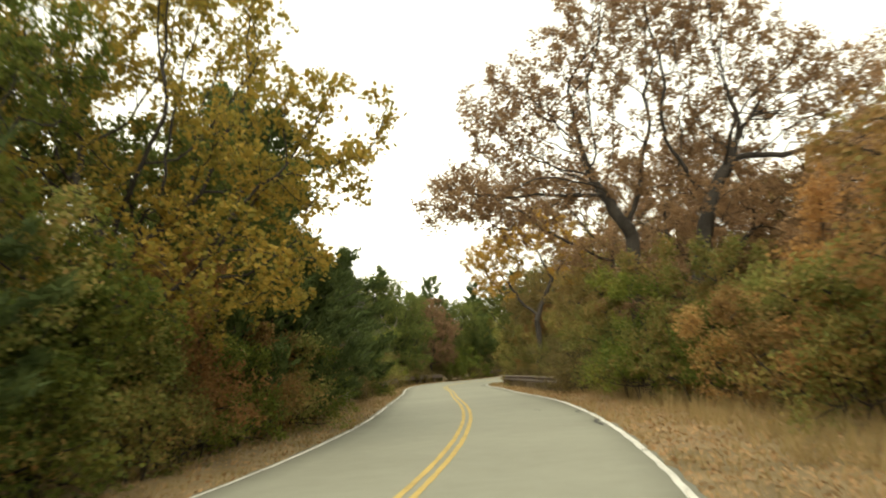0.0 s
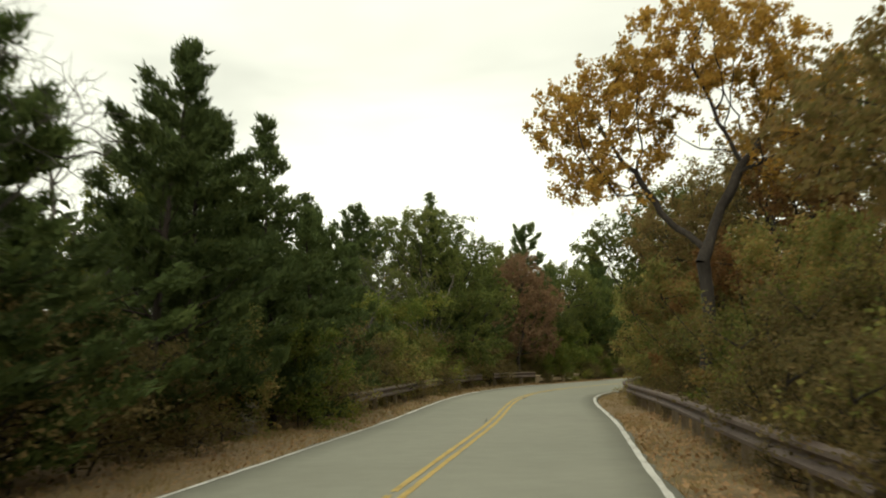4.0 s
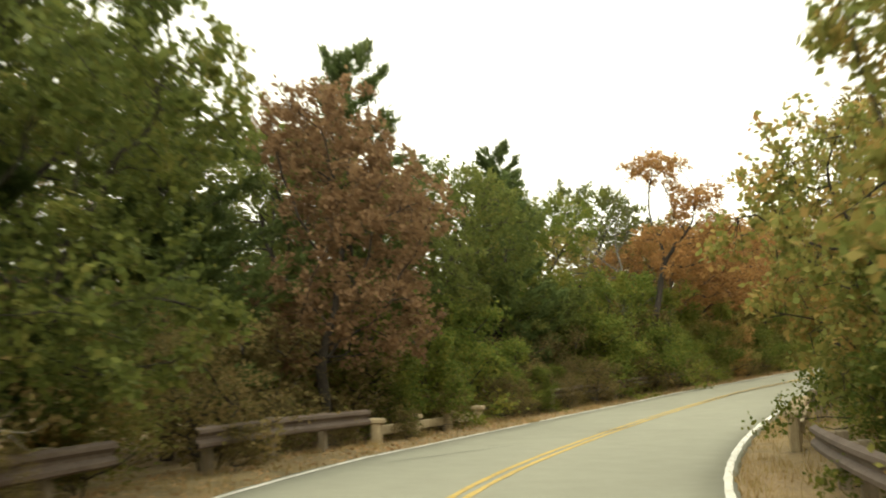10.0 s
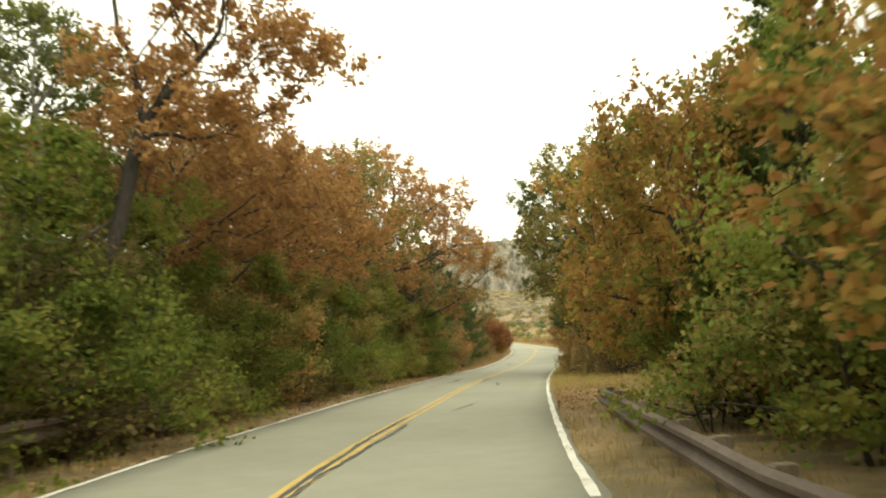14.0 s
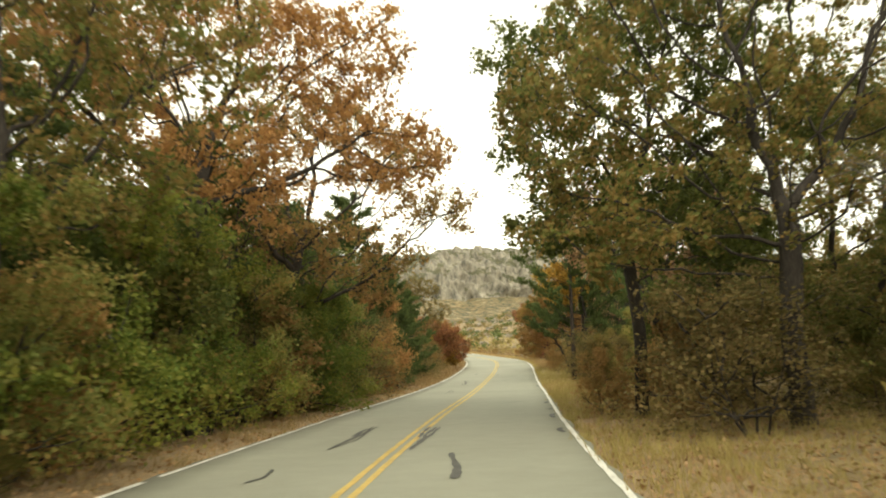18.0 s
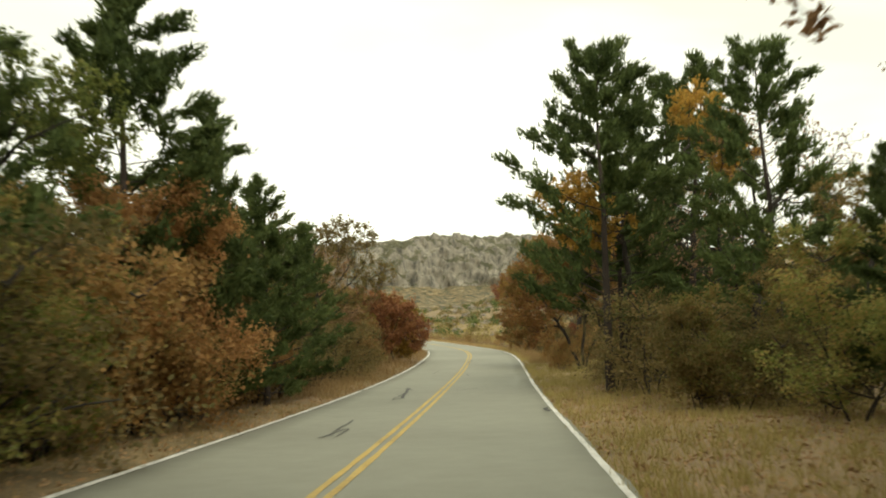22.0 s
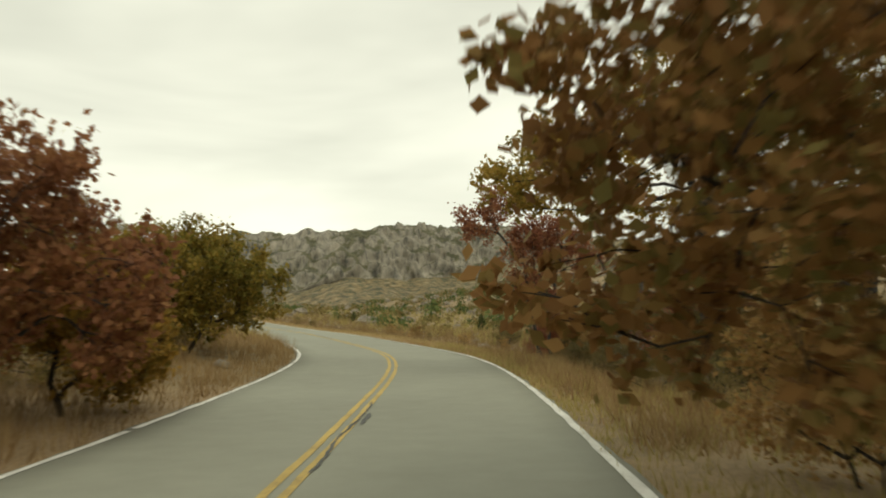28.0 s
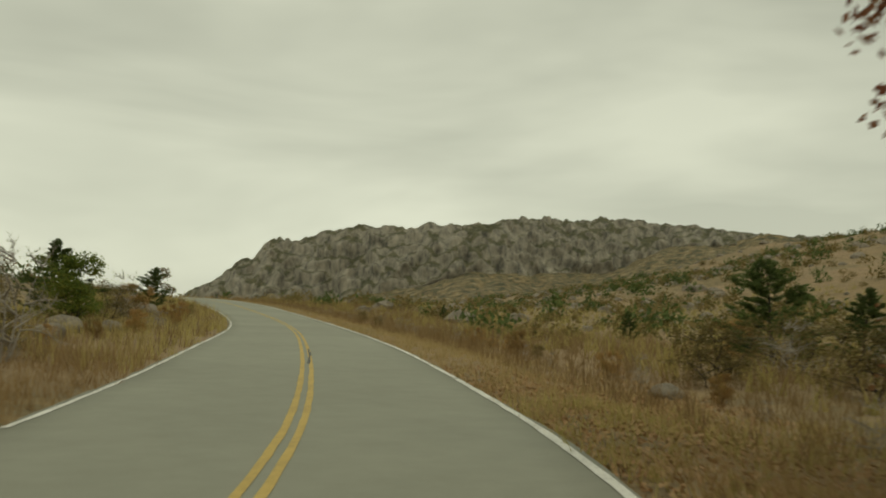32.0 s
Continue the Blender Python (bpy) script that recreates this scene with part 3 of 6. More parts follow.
def broadleaf(name, seed, height, spread, colour, leaves, label, category="tree", size=0.13, trunk=0.17, fork=0.30, limbs=7, stems=1, open_low=0.3, clump=0.24, bark=None, twigs=4, fine=True, low=0.1):
    """A branching tree or shrub: trunk, branches and a crown of single leaves, standing on the origin."""
    rng = np.random.RandomState(seed)
    thing = new(name)
    stem, wood, small, seats = [], [], [], []
    for k in range(stems):
        a = rng.uniform(0, 6.28)
        lean = np.array([math.cos(a), math.sin(a), 0]) * (0.12 if stems == 1 else 0.4)
        mine = stem if k == 0 else wood
        pts = bough(rng, mine, (lean[0] * 0.2, lean[1] * 0.2, -0.3), unit((lean + (0, 0, 1))[None])[0], height * fork + 0.3, trunk / (1 if stems == 1 else 1.6), 4, 0.07, 0.06, 0.75)
        top, way, r = pts[-1]
        leader = bough(rng, mine, top, fan(rng, way, 0.18), height * (0.78 - fork), r * 0.8, 6, 0.10, 0.12, 0.25)
        half = limbs // 2
        starts = [(top, way, r)] * half + [leader[1 + i % 5] for i in range(limbs - half)] + [leader[-1]] * 2
        for i, (p, d, r2) in enumerate(starts):
            az = i * 2.4 + rng.uniform(-0.5, 0.5)
            el = rng.uniform(low, low + 0.6) if i < half else rng.uniform(0.25, 1.0)
            out = np.array([math.cos(az) * math.cos(el), math.sin(az) * math.cos(el), math.sin(el)])
            reach = spread * rng.uniform(0.8, 1.1) * (1.0 if i < half else 0.75) * (0.6 if i >= limbs else 1)
            b1 = bough(rng, wood, p, out, reach, max(0.03, r2 * 0.6), 5, 0.2, 0.05, 0.3)
            for j in (1, 2, 3, 4, 5, 5):
                b2 = bough(rng, wood if fine or j == 3 else small, b1[j][0], fan(rng, b1[j][1], rng.uniform(0.5, 1.2)), reach * rng.uniform(0.28, 0.5), max(0.012, b1[j][2] * 0.6), 3, 0.25, 0.06, 0.35)
                seats += [b2[2][0], b2[3][0]]
                for m in range(twigs):
                    q = b2[1 + m % 3]
                    b3 = bough(rng, small, q[0], fan(rng, q[1], rng.uniform(0.4, 1.3)), reach * rng.uniform(0.14, 0.28), max(0.006, q[2] * 0.55), 2, 0.25, 0.02, 0.4)
                    seats += [b3[1][0], b3[2][0], (b3[1][0] + b3[2][0]) / 2]
    seats = np.array(seats)
    child("trunk", tube_mesh("trunk", stem, bark or BARK, 8), thing)
    tagged(child("branchwork", tube_mesh("branchwork", wood, bark or BARK, 5 if fine else 3), thing), kind="stuff")
    if fine:
        tagged(child("twigwork", tube_mesh("twigwork", small, bark or BARK, 3), thing), kind="stuff")
    if leaves:
        seats = seats[seats[:, 2] > height * open_low * rng.uniform(0.5, 1.2, len(seats))]
        pick = rng.randint(0, len(seats), leaves)
        child("crown", leaf_mesh("crown", rng, seats[pick], clump * np.array([1, 1, 0.75]), size, LEAF[colour]), thing)
    return tagged(thing, label, category)


def lobes_of(seed, height, spread, low):
    """Rounded masses of a crown that spreads from low (a share of the height) to the top."""
    rng = np.random.RandomState(seed)
    out = [(0, 0, height * 0.82, spread * 0.55, spread * 0.55, height * 0.16)]
    for i in range(8):
        az, f = i * 2.4 + rng.uniform(-0.4, 0.4), low + (0.80 - low) * ((i * 0.618 + rng.uniform(0, 0.2)) % 1)
        ring = spread * max(0.3, 1 - ((f - 0.5) / 0.6) ** 2) ** 0.5
        big = spread * rng.uniform(0.34, 0.48)
        out.append((math.cos(az) * (ring - big * 0.8), math.sin(az) * (ring - big * 0.8), height * f, big, big, height * rng.uniform(0.085, 0.13)))
    return out


def oak(name, seed, lobes, colour, leaves, label, category="tree", stems=None, fork=2.6, trunk=0.2, points=480, step=0.36, size=0.105, bark=None, curl=0.26, twigs=2, tuft=0.085):
    """A tree whose boughs grow towards the masses of its crown (x, y, z and three radii each), with twigs and single leaves."""
    rng = np.random.RandomState(seed)
    thing = new(name)
    points, leaves, step, trunk = int(points * 1.7), int(leaves * 1.4), step * 0.84, trunk * 0.82
    big = 9000
    pos, way, par = np.zeros((big, 3)), np.zeros((big, 3)), np.full(big, -1)
    n = 0
    ready = np.zeros(big, bool)
    for x0, y0, x1, y1, z1 in stems or ((0, 0, rng.uniform(-0.25, 0.25), rng.uniform(-0.25, 0.25), fork),):
        m = max(3, int(z1 / step))
        for k in range(m + 1):
            u = k / m
            wob = 0.05 * math.sin(u * 7 + seed) * min(1, u * 3)
            pos[n] = (x0 + (x1 - x0) * u ** 1.4 + wob, y0 + (y1 - y0) * u ** 1.4 - wob, -0.3 + (z1 + 0.3) * u)
            par[n] = n - 1 if k else -1
            way[n] = unit((pos[n] - pos[n - 1])[None])[0] if k else (0, 0, 1)
            ready[n] = u > 0.6
            n += 1
    box = np.array(lobes, float)
    heft = np.prod(box[:, 3:], 1) ** 0.75
    pick = rng.choice(len(box), points, p=heft / heft.sum())
    goal = box[pick, :3] + unit(rng.normal(0, 1, (points, 3))) * rng.uniform(0.05, 1, (points, 1)) ** 0.45 * box[pick, 3:]
    goal[:, 2] = np.maximum(goal[:, 2], 0.35)
    first = np.nonzero(ready)[0]
    gap = np.linalg.norm(goal[:, None] - pos[first][None], axis=2)
    near, dist = first[gap.argmin(1)], gap.min(1)
    kids, live = np.zeros(big, int), np.ones(points, bool)
    for _ in range(110):
        live &= dist > 1.35 * step
        if not live.any():
            break
        pull = np.zeros((n, 3))
        np.add.at(pull, near[live], unit(goal[live] - pos[near[live]]))
        hit = np.unique(near[live])
        kids[hit] += 1
        hit = hit[kids[hit] <= 4]
        if not len(hit) or n + len(hit) > big:
            break
        d = unit(unit(pull[hit]) + 0.6 * way[hit] + rng.normal(0, curl, (len(hit), 3)))
        fresh = np.arange(n, n + len(hit))
        pos[fresh], way[fresh], par[fresh] = pos[hit] + d * step, d, hit
        n += len(hit)
        gap = np.linalg.norm(goal[:, None] - pos[fresh][None], axis=2)
        best = gap.min(1)
        closer = best < dist
        near[closer], dist[closer] = fresh[gap.argmin(1)[closer]], best[closer]
    pos, way, par = pos[:n], way[:n], par[:n]
    ends = np.setdiff1d(np.arange(n), par)
    tip = 0.0075
    power = max(1.6, math.log(max(20, len(ends))) / math.log(trunk / tip))
    flow = np.zeros(n)
    flow[ends] = tip ** power
    for k in range(n - 1, -1, -1):
        if par[k] >= 0:
            flow[par[k]] += flow[k]
    rad = flow ** (1 / power)
    k = np.nonzero(par >= 0)[0]
    p0, p1, r1 = pos[par[k]], pos[k], rad[k]
    r0 = np.minimum(rad[par[k]], r1 * 1.25)
    foot = np.clip(1 + 0.5 * (0.5 - p0[:, 2]), 1, 1.45)
    stout, thin = r1 > trunk * 0.45, r1 < 0.016
    bark = bark or BARK
    root = np.arange(n)
    for j in k:
        root[j] = root[par[j]]
    for q in np.unique(root[k][stout]):
        mine = stout & (root[k] == q)
        child("trunk", tubes("trunk", p0[mine], p1[mine], (r0 * foot)[mine], r1[mine], bark, 9), thing)
    mid = ~stout & ~thin
    tagged(child("branchwork", tubes("branchwork", p0[mid], p1[mid], r0[mid], r1[mid], bark, 5), thing), kind="stuff")
    base = np.repeat(np.nonzero(rad < 0.0165)[0], twigs)
    d1 = unit(way[base] + rng.normal(0, 0.75, (len(base), 3)))
    long = rng.uniform(0.16, 0.42, len(base))[:, None]
    q1 = pos[base] + d1 * long * 0.5
    q2 = pos[base] + d1 * long
    fine = np.full(len(base), 0.0055)
    t0, t1 = np.concatenate([p0[thin], pos[base]]), np.concatenate([p1[thin], q2])
    tagged(child("twigwork", tubes("twigwork", t0, t1, np.concatenate([r0[thin], fine]), np.concatenate([r1[thin], fine * 0.4]), bark, 3), thing), kind="stuff")
    if leaves:
        seats = np.concatenate([q1, q2, q2, (q1 + q2) / 2])
        child("crown", leaf_mesh("crown", rng, seats[rng.randint(0, len(seats), leaves)], tuft, size, LEAF[colour], 0.35), thing)
    return tagged(thing, label, category)


def cedar(seed, height, spread, leaves, label, colour="cedar", bare=0.06, ragged=0.4, power=0.75, boughs=5.0, level=0.05, up=0.62):
    """An eastern red cedar: straight stem, up-swept boughs in uneven tiers and slim scaly sprays."""
    rng = np.random.RandomState(seed)
    thing = new("cedar_tree")
    stem, wood, tips, ways, heft = [], [], [], [], []
    pts = bough(rng, stem, (0, 0, -0.3), (0, 0, 1), height + 0.3, 0.045 + height * 0.0105, 9, 0.03, 0.05, 0.08)
    n = int(20 + height * boughs)
    for i in range(n):
        f = bare + (0.985 - bare) * ((i + rng.uniform(0, 1)) / n) ** 1.05
        k = f * 9
        j = min(8, int(k))
        p = pts[j][0] * (1 - (k - j)) + pts[j + 1][0] * (k - j)
        az = i * 2.4 + rng.uniform(-0.7, 0.7)
        reach = spread * (1 - f) ** power * (0.75 + 0.25 * min(1, f / 0.15)) * rng.uniform(1 - ragged, 1 + ragged * 0.5) + 0.12
        el = level + up * f + rng.uniform(-0.2, 0.25)
        d = np.array([math.cos(az) * math.cos(el), math.sin(az) * math.cos(el), math.sin(el)])
        b1 = bough(rng, wood, p, d, reach, 0.012 + 0.022 * (1 - f), 4, 0.12, 0.09, 0.3)
        for m in range(1, 5):
            if m < 2 and reach > 1.6:
                continue
            for side in range(2 + int(reach > 1.2)):
                w = fan(rng, b1[m][1], rng.uniform(0.3, 1.1)) * (1, 1, 0.5) + (0, 0, 0.12)
                size = min(0.9, 0.18 + reach * rng.uniform(0.16, 0.34)) * (1.3 - 0.15 * m)
                for u in (0.2, 0.45, 0.7, 0.95):
                    tips.append(b1[m][0] + w * size * u + (0, 0, 0.22 * size * u * u))
                    ways.append(w + (0, 0, 0.5 * u))
                    heft.append(0.3 + min(1.5, reach))
    tips, ways = np.array(tips), unit(np.array(ways))
    child("trunk", tube_mesh("trunk", stem, CEDAR_BARK, 8), thing)
    tagged(child("branchwork", tube_mesh("branchwork", wood, CEDAR_BARK, 3), thing), kind="stuff")
    pick = rng.choice(len(tips), leaves, p=np.array(heft) / np.sum(heft))
    c = tips[pick] + rng.normal(0, 1, (leaves, 3)) * (0.075, 0.075, 0.05)
    a = unit(ways[pick] + rng.normal(0, 0.42, c.shape) + (0, 0, 0.15))
    b = unit(np.cross(a, rng.normal(0, 1, c.shape)))
    long = rng.uniform(0.11, 0.24, leaves)
    v, f = blades(c, a, b, long, long * 0.34)
    child("crown", mesh_of("crown", v, f, LEAF[colour]), thing)
    return tagged(thing, label, "cedar tree")


def shrub(seed, height, spread, colour, leaves, label, stems=3, clump=0.15, size=0.09):
    return broadleaf("shrub", seed, height, spread, colour, leaves, label, "shrub", size, 0.05, 0.12, 5, stems, 0.02, clump, None, 3, False)


RUST = "post oak with rust-brown autumn leaves beside the road"
KIND = {
    "rust1": oak("oak_tree", 11, lobes_of(11, 10.0, 4.0, 0.28), "rust", 15000, RUST),
    "rust2": oak("oak_tree", 12, lobes_of(12, 10.0, 3.4, 0.24), "orange", 15000, "post oak with bright orange-brown leaves", trunk=0.2),
    "rust3": oak("oak_tree", 13, lobes_of(13, 11.0, 4.6, 0.36), "brown", 14000, "spreading oak with dry pale-brown leaves", trunk=0.26, fork=3.6),
    "olive1": oak("oak_tree", 14, lobes_of(14, 10.0, 3.9, 0.26), "olive", 14000, "oak turning olive and brown at the wood's edge", trunk=0.2),
    "olive2": oak("oak_tree", 15, lobes_of(15, 10.0, 3.6, 0.2), "mixed", 15000, "oak with green and rusty leaves at the wood's edge", trunk=0.19, fork=2.0),
    "green": oak("leafy_tree", 17, lobes_of(17, 9.0, 3.5, 0.12), "green", 16000, "broad-leaved tree still mostly green", trunk=0.16, fork=1.4),
    "rustdome": oak("oak_tree", 40, lobes_of(40, 10.0, 3.9, 0.14), "rust", 18000, "leafy rust-brown oak at the wood's edge", trunk=0.2, fork=1.6),
    "mixdome": oak("oak_tree", 42, lobes_of(42, 10.0, 3.8, 0.12), "mixed", 18000, "leafy oak, green turning rust, beside the road", trunk=0.2, fork=1.5),
    "oakgreen": oak("oak_tree", 39, lobes_of(39, 9.5, 4.1, 0.12), "oakgreen", 20000, "broad oak with dark olive-green leaves", trunk=0.22, fork=1.5),
    "gold": oak("oak_tree", 16, lobes_of(16, 10.0, 4.0, 0.2), "gold", 18000, "oak with golden-orange autumn leaves", trunk=0.2, fork=2.2),
    "bare": oak("bare_tree", 19, lobes_of(19, 8.0, 2.6, 0.35), "", 0, "leafless grey tree with fine twigs", trunk=0.11, bark=GREY_BARK, points=420, fork=2.4),
    "bare_dark": oak("bare_oak_tree", 29, lobes_of(29, 10.0, 4.6, 0.35), "brown", 1500, "nearly leafless dark oak with spreading boughs", trunk=0.24, fork=3.0, points=560),
    "bare2": broadleaf("bare_shrub", 20, 4.0, 1.8, "", 0, "leafless pale many-stemmed shrub", "shrub", trunk=0.07, fork=0.15, limbs=5, stems=3, bark=PALE_BARK, twigs=4),
    "tall_green": broadleaf("tall_shrub", 35, 5.4, 2.0, "green", 13000, "tall leafy shrub, green turning yellow", "shrub", 0.095, 0.08, 0.12, 5, 3, 0.04, 0.15, None, 4, False),
    "tall_mixed": broadleaf("tall_shrub", 36, 5.4, 2.0, "mixed", 13000, "tall leafy shrub in green, olive and rust", "shrub", 0.095, 0.08, 0.12, 5, 3, 0.04, 0.15, None, 4, False),
    "tall_rust": broadleaf("tall_shrub", 37, 5.4, 2.1, "orange", 13000, "tall rust-leaved oak thicket beside the road", "shrub", 0.095, 0.08, 0.12, 5, 3, 0.04, 0.15, None, 4, False),
    "shrub_green": shrub(21, 3.2, 1.35, "green", 8000, "dense green roadside shrub"),
    "shrub_mixed": shrub(22, 3.2, 1.4, "mixed", 8000, "roadside shrub with turning green and red leaves"),
    "shrub_rust": shrub(23, 3.2, 1.35, "rust", 8000, "rust-leaved oak scrub beside the road"),
    "shrub_brush": shrub(24, 3.0, 1.5, "brush", 5500, "thin brown-green underbrush at the wood's edge", 4, 0.17, 0.08),
    "shrub_gold": shrub(25, 3.4, 1.5, "olive", 8500, "rounded shrub with golden-green leaves", 3),
    "shrub_red": shrub(26, 3.0, 1.4, "red", 7500, "dark red oak scrub beside the road"),
    "cedar1": cedar(31, 8.5, 2.7, 22000, "dark green red cedar with up-swept boughs", power=0.85),
    "cedar2": cedar(32, 8.5, 3.2, 26000, "broad dark green red cedar at the wood's edge", ragged=0.5, power=0.7),
    "cedar3": cedar(33, 8.5, 2.3, 18000, "slim spired dark green red cedar", power=1.0),
    "cedar4": cedar(34, 10.0, 3.3, 26000, "tall open-crowned red cedar with layered boughs", bare=0.22, ragged=0.55, power=0.55, boughs=3.2, level=-0.02, up=0.5),
}
TALL = {"rust1": 10, "rust2": 10, "rust3": 11, "olive1": 10, "olive2": 10, "green": 9, "rustdome": 10, "mixdome": 10, "oakgreen": 9.5, "gold": 10, "bare": 8, "bare_dark": 10, "bare2": 4, "tall_green": 5.4, "tall_mixed": 5.4, "tall_rust": 5.4,
        "shrub_green": 3.2, "shrub_mixed": 3.2, "shrub_rust": 3.2, "shrub_brush": 3.0, "shrub_gold": 3.4, "shrub_red": 3.0, "cedar1": 8.5, "cedar2": 8.5, "cedar3": 8.5, "cedar4": 10}
for kind_, ob_ in KIND.items():
    tagged(ob_, group="cedars along the road" if kind_.startswith("cedar") else "shrubs along the road" if ob_["category"] == "shrub" else "trees along the road")
tall_rng = random.Random(77)
USED = set()


def plant(kind, s, o, height, wide=1.0, turn=None):
    """Stands a plant of a kind beside the road; its shape is shared by all of its kind."""
    p = spot(s, o)
    k = height / TALL[kind]
    t = tall_rng.uniform(0, 360) if turn is None else turn
    m = pose(p.x, p.y, p.z, tall_rng.uniform(-3, 3), tall_rng.uniform(-3, 3), t) @ Matrix.Diagonal((k * wide, k * wide, k, 1))
    if kind in USED:
        made = copy_thing(KIND[kind], m)
        made.matrix_basis = m
        return made
    USED.add(kind)
    KIND[kind].matrix_basis = m
    return KIND[kind]



# ---- rocky ridge behind the valley ----
SKY_AT = [30.0, 12.0, -9.5, -11.6, -13.1, -13.9, -14.9, -15.9, -17.0, -18.1, -19.4, -21.1, -23.0, -24.0, -25.4, -26.7, -28.3, -29.1, -29.9, -31.5, -33.1, -33.9, -35.6, -37.3, -38.6, -40.2, -41.8, -43.4, -45.0, -48.0, -52.0, -60.0]
SKY_UP = [0.6, 0.8, 1.6, 3.15, 3.93, 4.8, 5.1, 6.19, 6.23, 6.45, 6.87, 7.3, 7.19, 7.15, 7.4, 7.36, 7.59, 7.44, 7.93, 7.88, 7.86, 7.7, 7.84, 7.87, 7.69, 7.45, 7.3, 6.89, 6.8, 6.6, 6.2, 4.8]
FOOT_AT = [-60.0, -45.0, -40.0, -37.0, -34.0, -30.0, -25.5, -21.0, -16.0, -12.0, 30.0]
FOOT = [0.92, 0.88, 0.72, 0.64, 0.54, 0.50, 0.43, 0.35, 0.42, 0.5, 0.6]


def far_rock(name, stops, big_scale, fine_scale, stretch, bump, bare=0.68):
    m, n, l, b = mat(name, 0.95)
    big = noise_node(n, l, big_scale, 5.0, 0.6)
    fine = noise_node(n, l, fine_scale, 6.0, 0.7, stretch=stretch)
    rock = ramp(n, stops)
    scrub = ramp(n, [(0.4, (0.06, 0.062, 0.032)), (0.6, (0.12, 0.11, 0.06))])
    l.new(fine.outputs["Fac"], rock.inputs["Fac"])
    l.new(fine.outputs["Fac"], scrub.inputs["Fac"])
    geo = n.new("ShaderNodeNewGeometry")
    sep = n.new("ShaderNodeSeparateXYZ")
    l.new(geo.outputs["Normal"], sep.inputs["Vector"])
    lift = n.new("ShaderNodeMath")
    lift.operation = "MULTIPLY_ADD"
    lift.inputs[1].default_value = 0.35
    l.new(sep.outputs["Z"], lift.inputs[0])
    l.new(big.outputs["Fac"], lift.inputs[2])
    cover = ramp(n, [(bare, (0, 0, 0)), (bare + 0.12, (1, 1, 1))])
    l.new(lift.outputs[0], cover.inputs["Fac"])
    mx = n.new("ShaderNodeMix")
    mx.data_type = "RGBA"
    l.new(cover.outputs["Color"], mx.inputs[0])
    l.new(rock.outputs["Color"], mx.inputs[6])
    l.new(scrub.outputs["Color"], mx.inputs[7])
    l.new(mx.outputs[2], b.inputs["Base Color"])
    bumped(n, l, b, fine.outputs["Fac"], 1.0, bump)
    return m


CLIFF = far_rock("granite_cliff", [(0.36, (0.095, 0.092, 0.078)), (0.46, (0.225, 0.207, 0.168)), (0.66, (0.365, 0.332, 0.268))], 0.05, 0.14, (1, 1, 0.5), 3.0)
SLOPE_LAND = far_rock("dry_grass_slope_with_rocks", [(0.40, (0.085, 0.072, 0.04)), (0.49, (0.20, 0.15, 0.076)), (0.58, (0.28, 0.21, 0.108)), (0.66, (0.33, 0.285, 0.205))], 0.16, 0.10, (1, 1, 1), 4.0, 0.80)


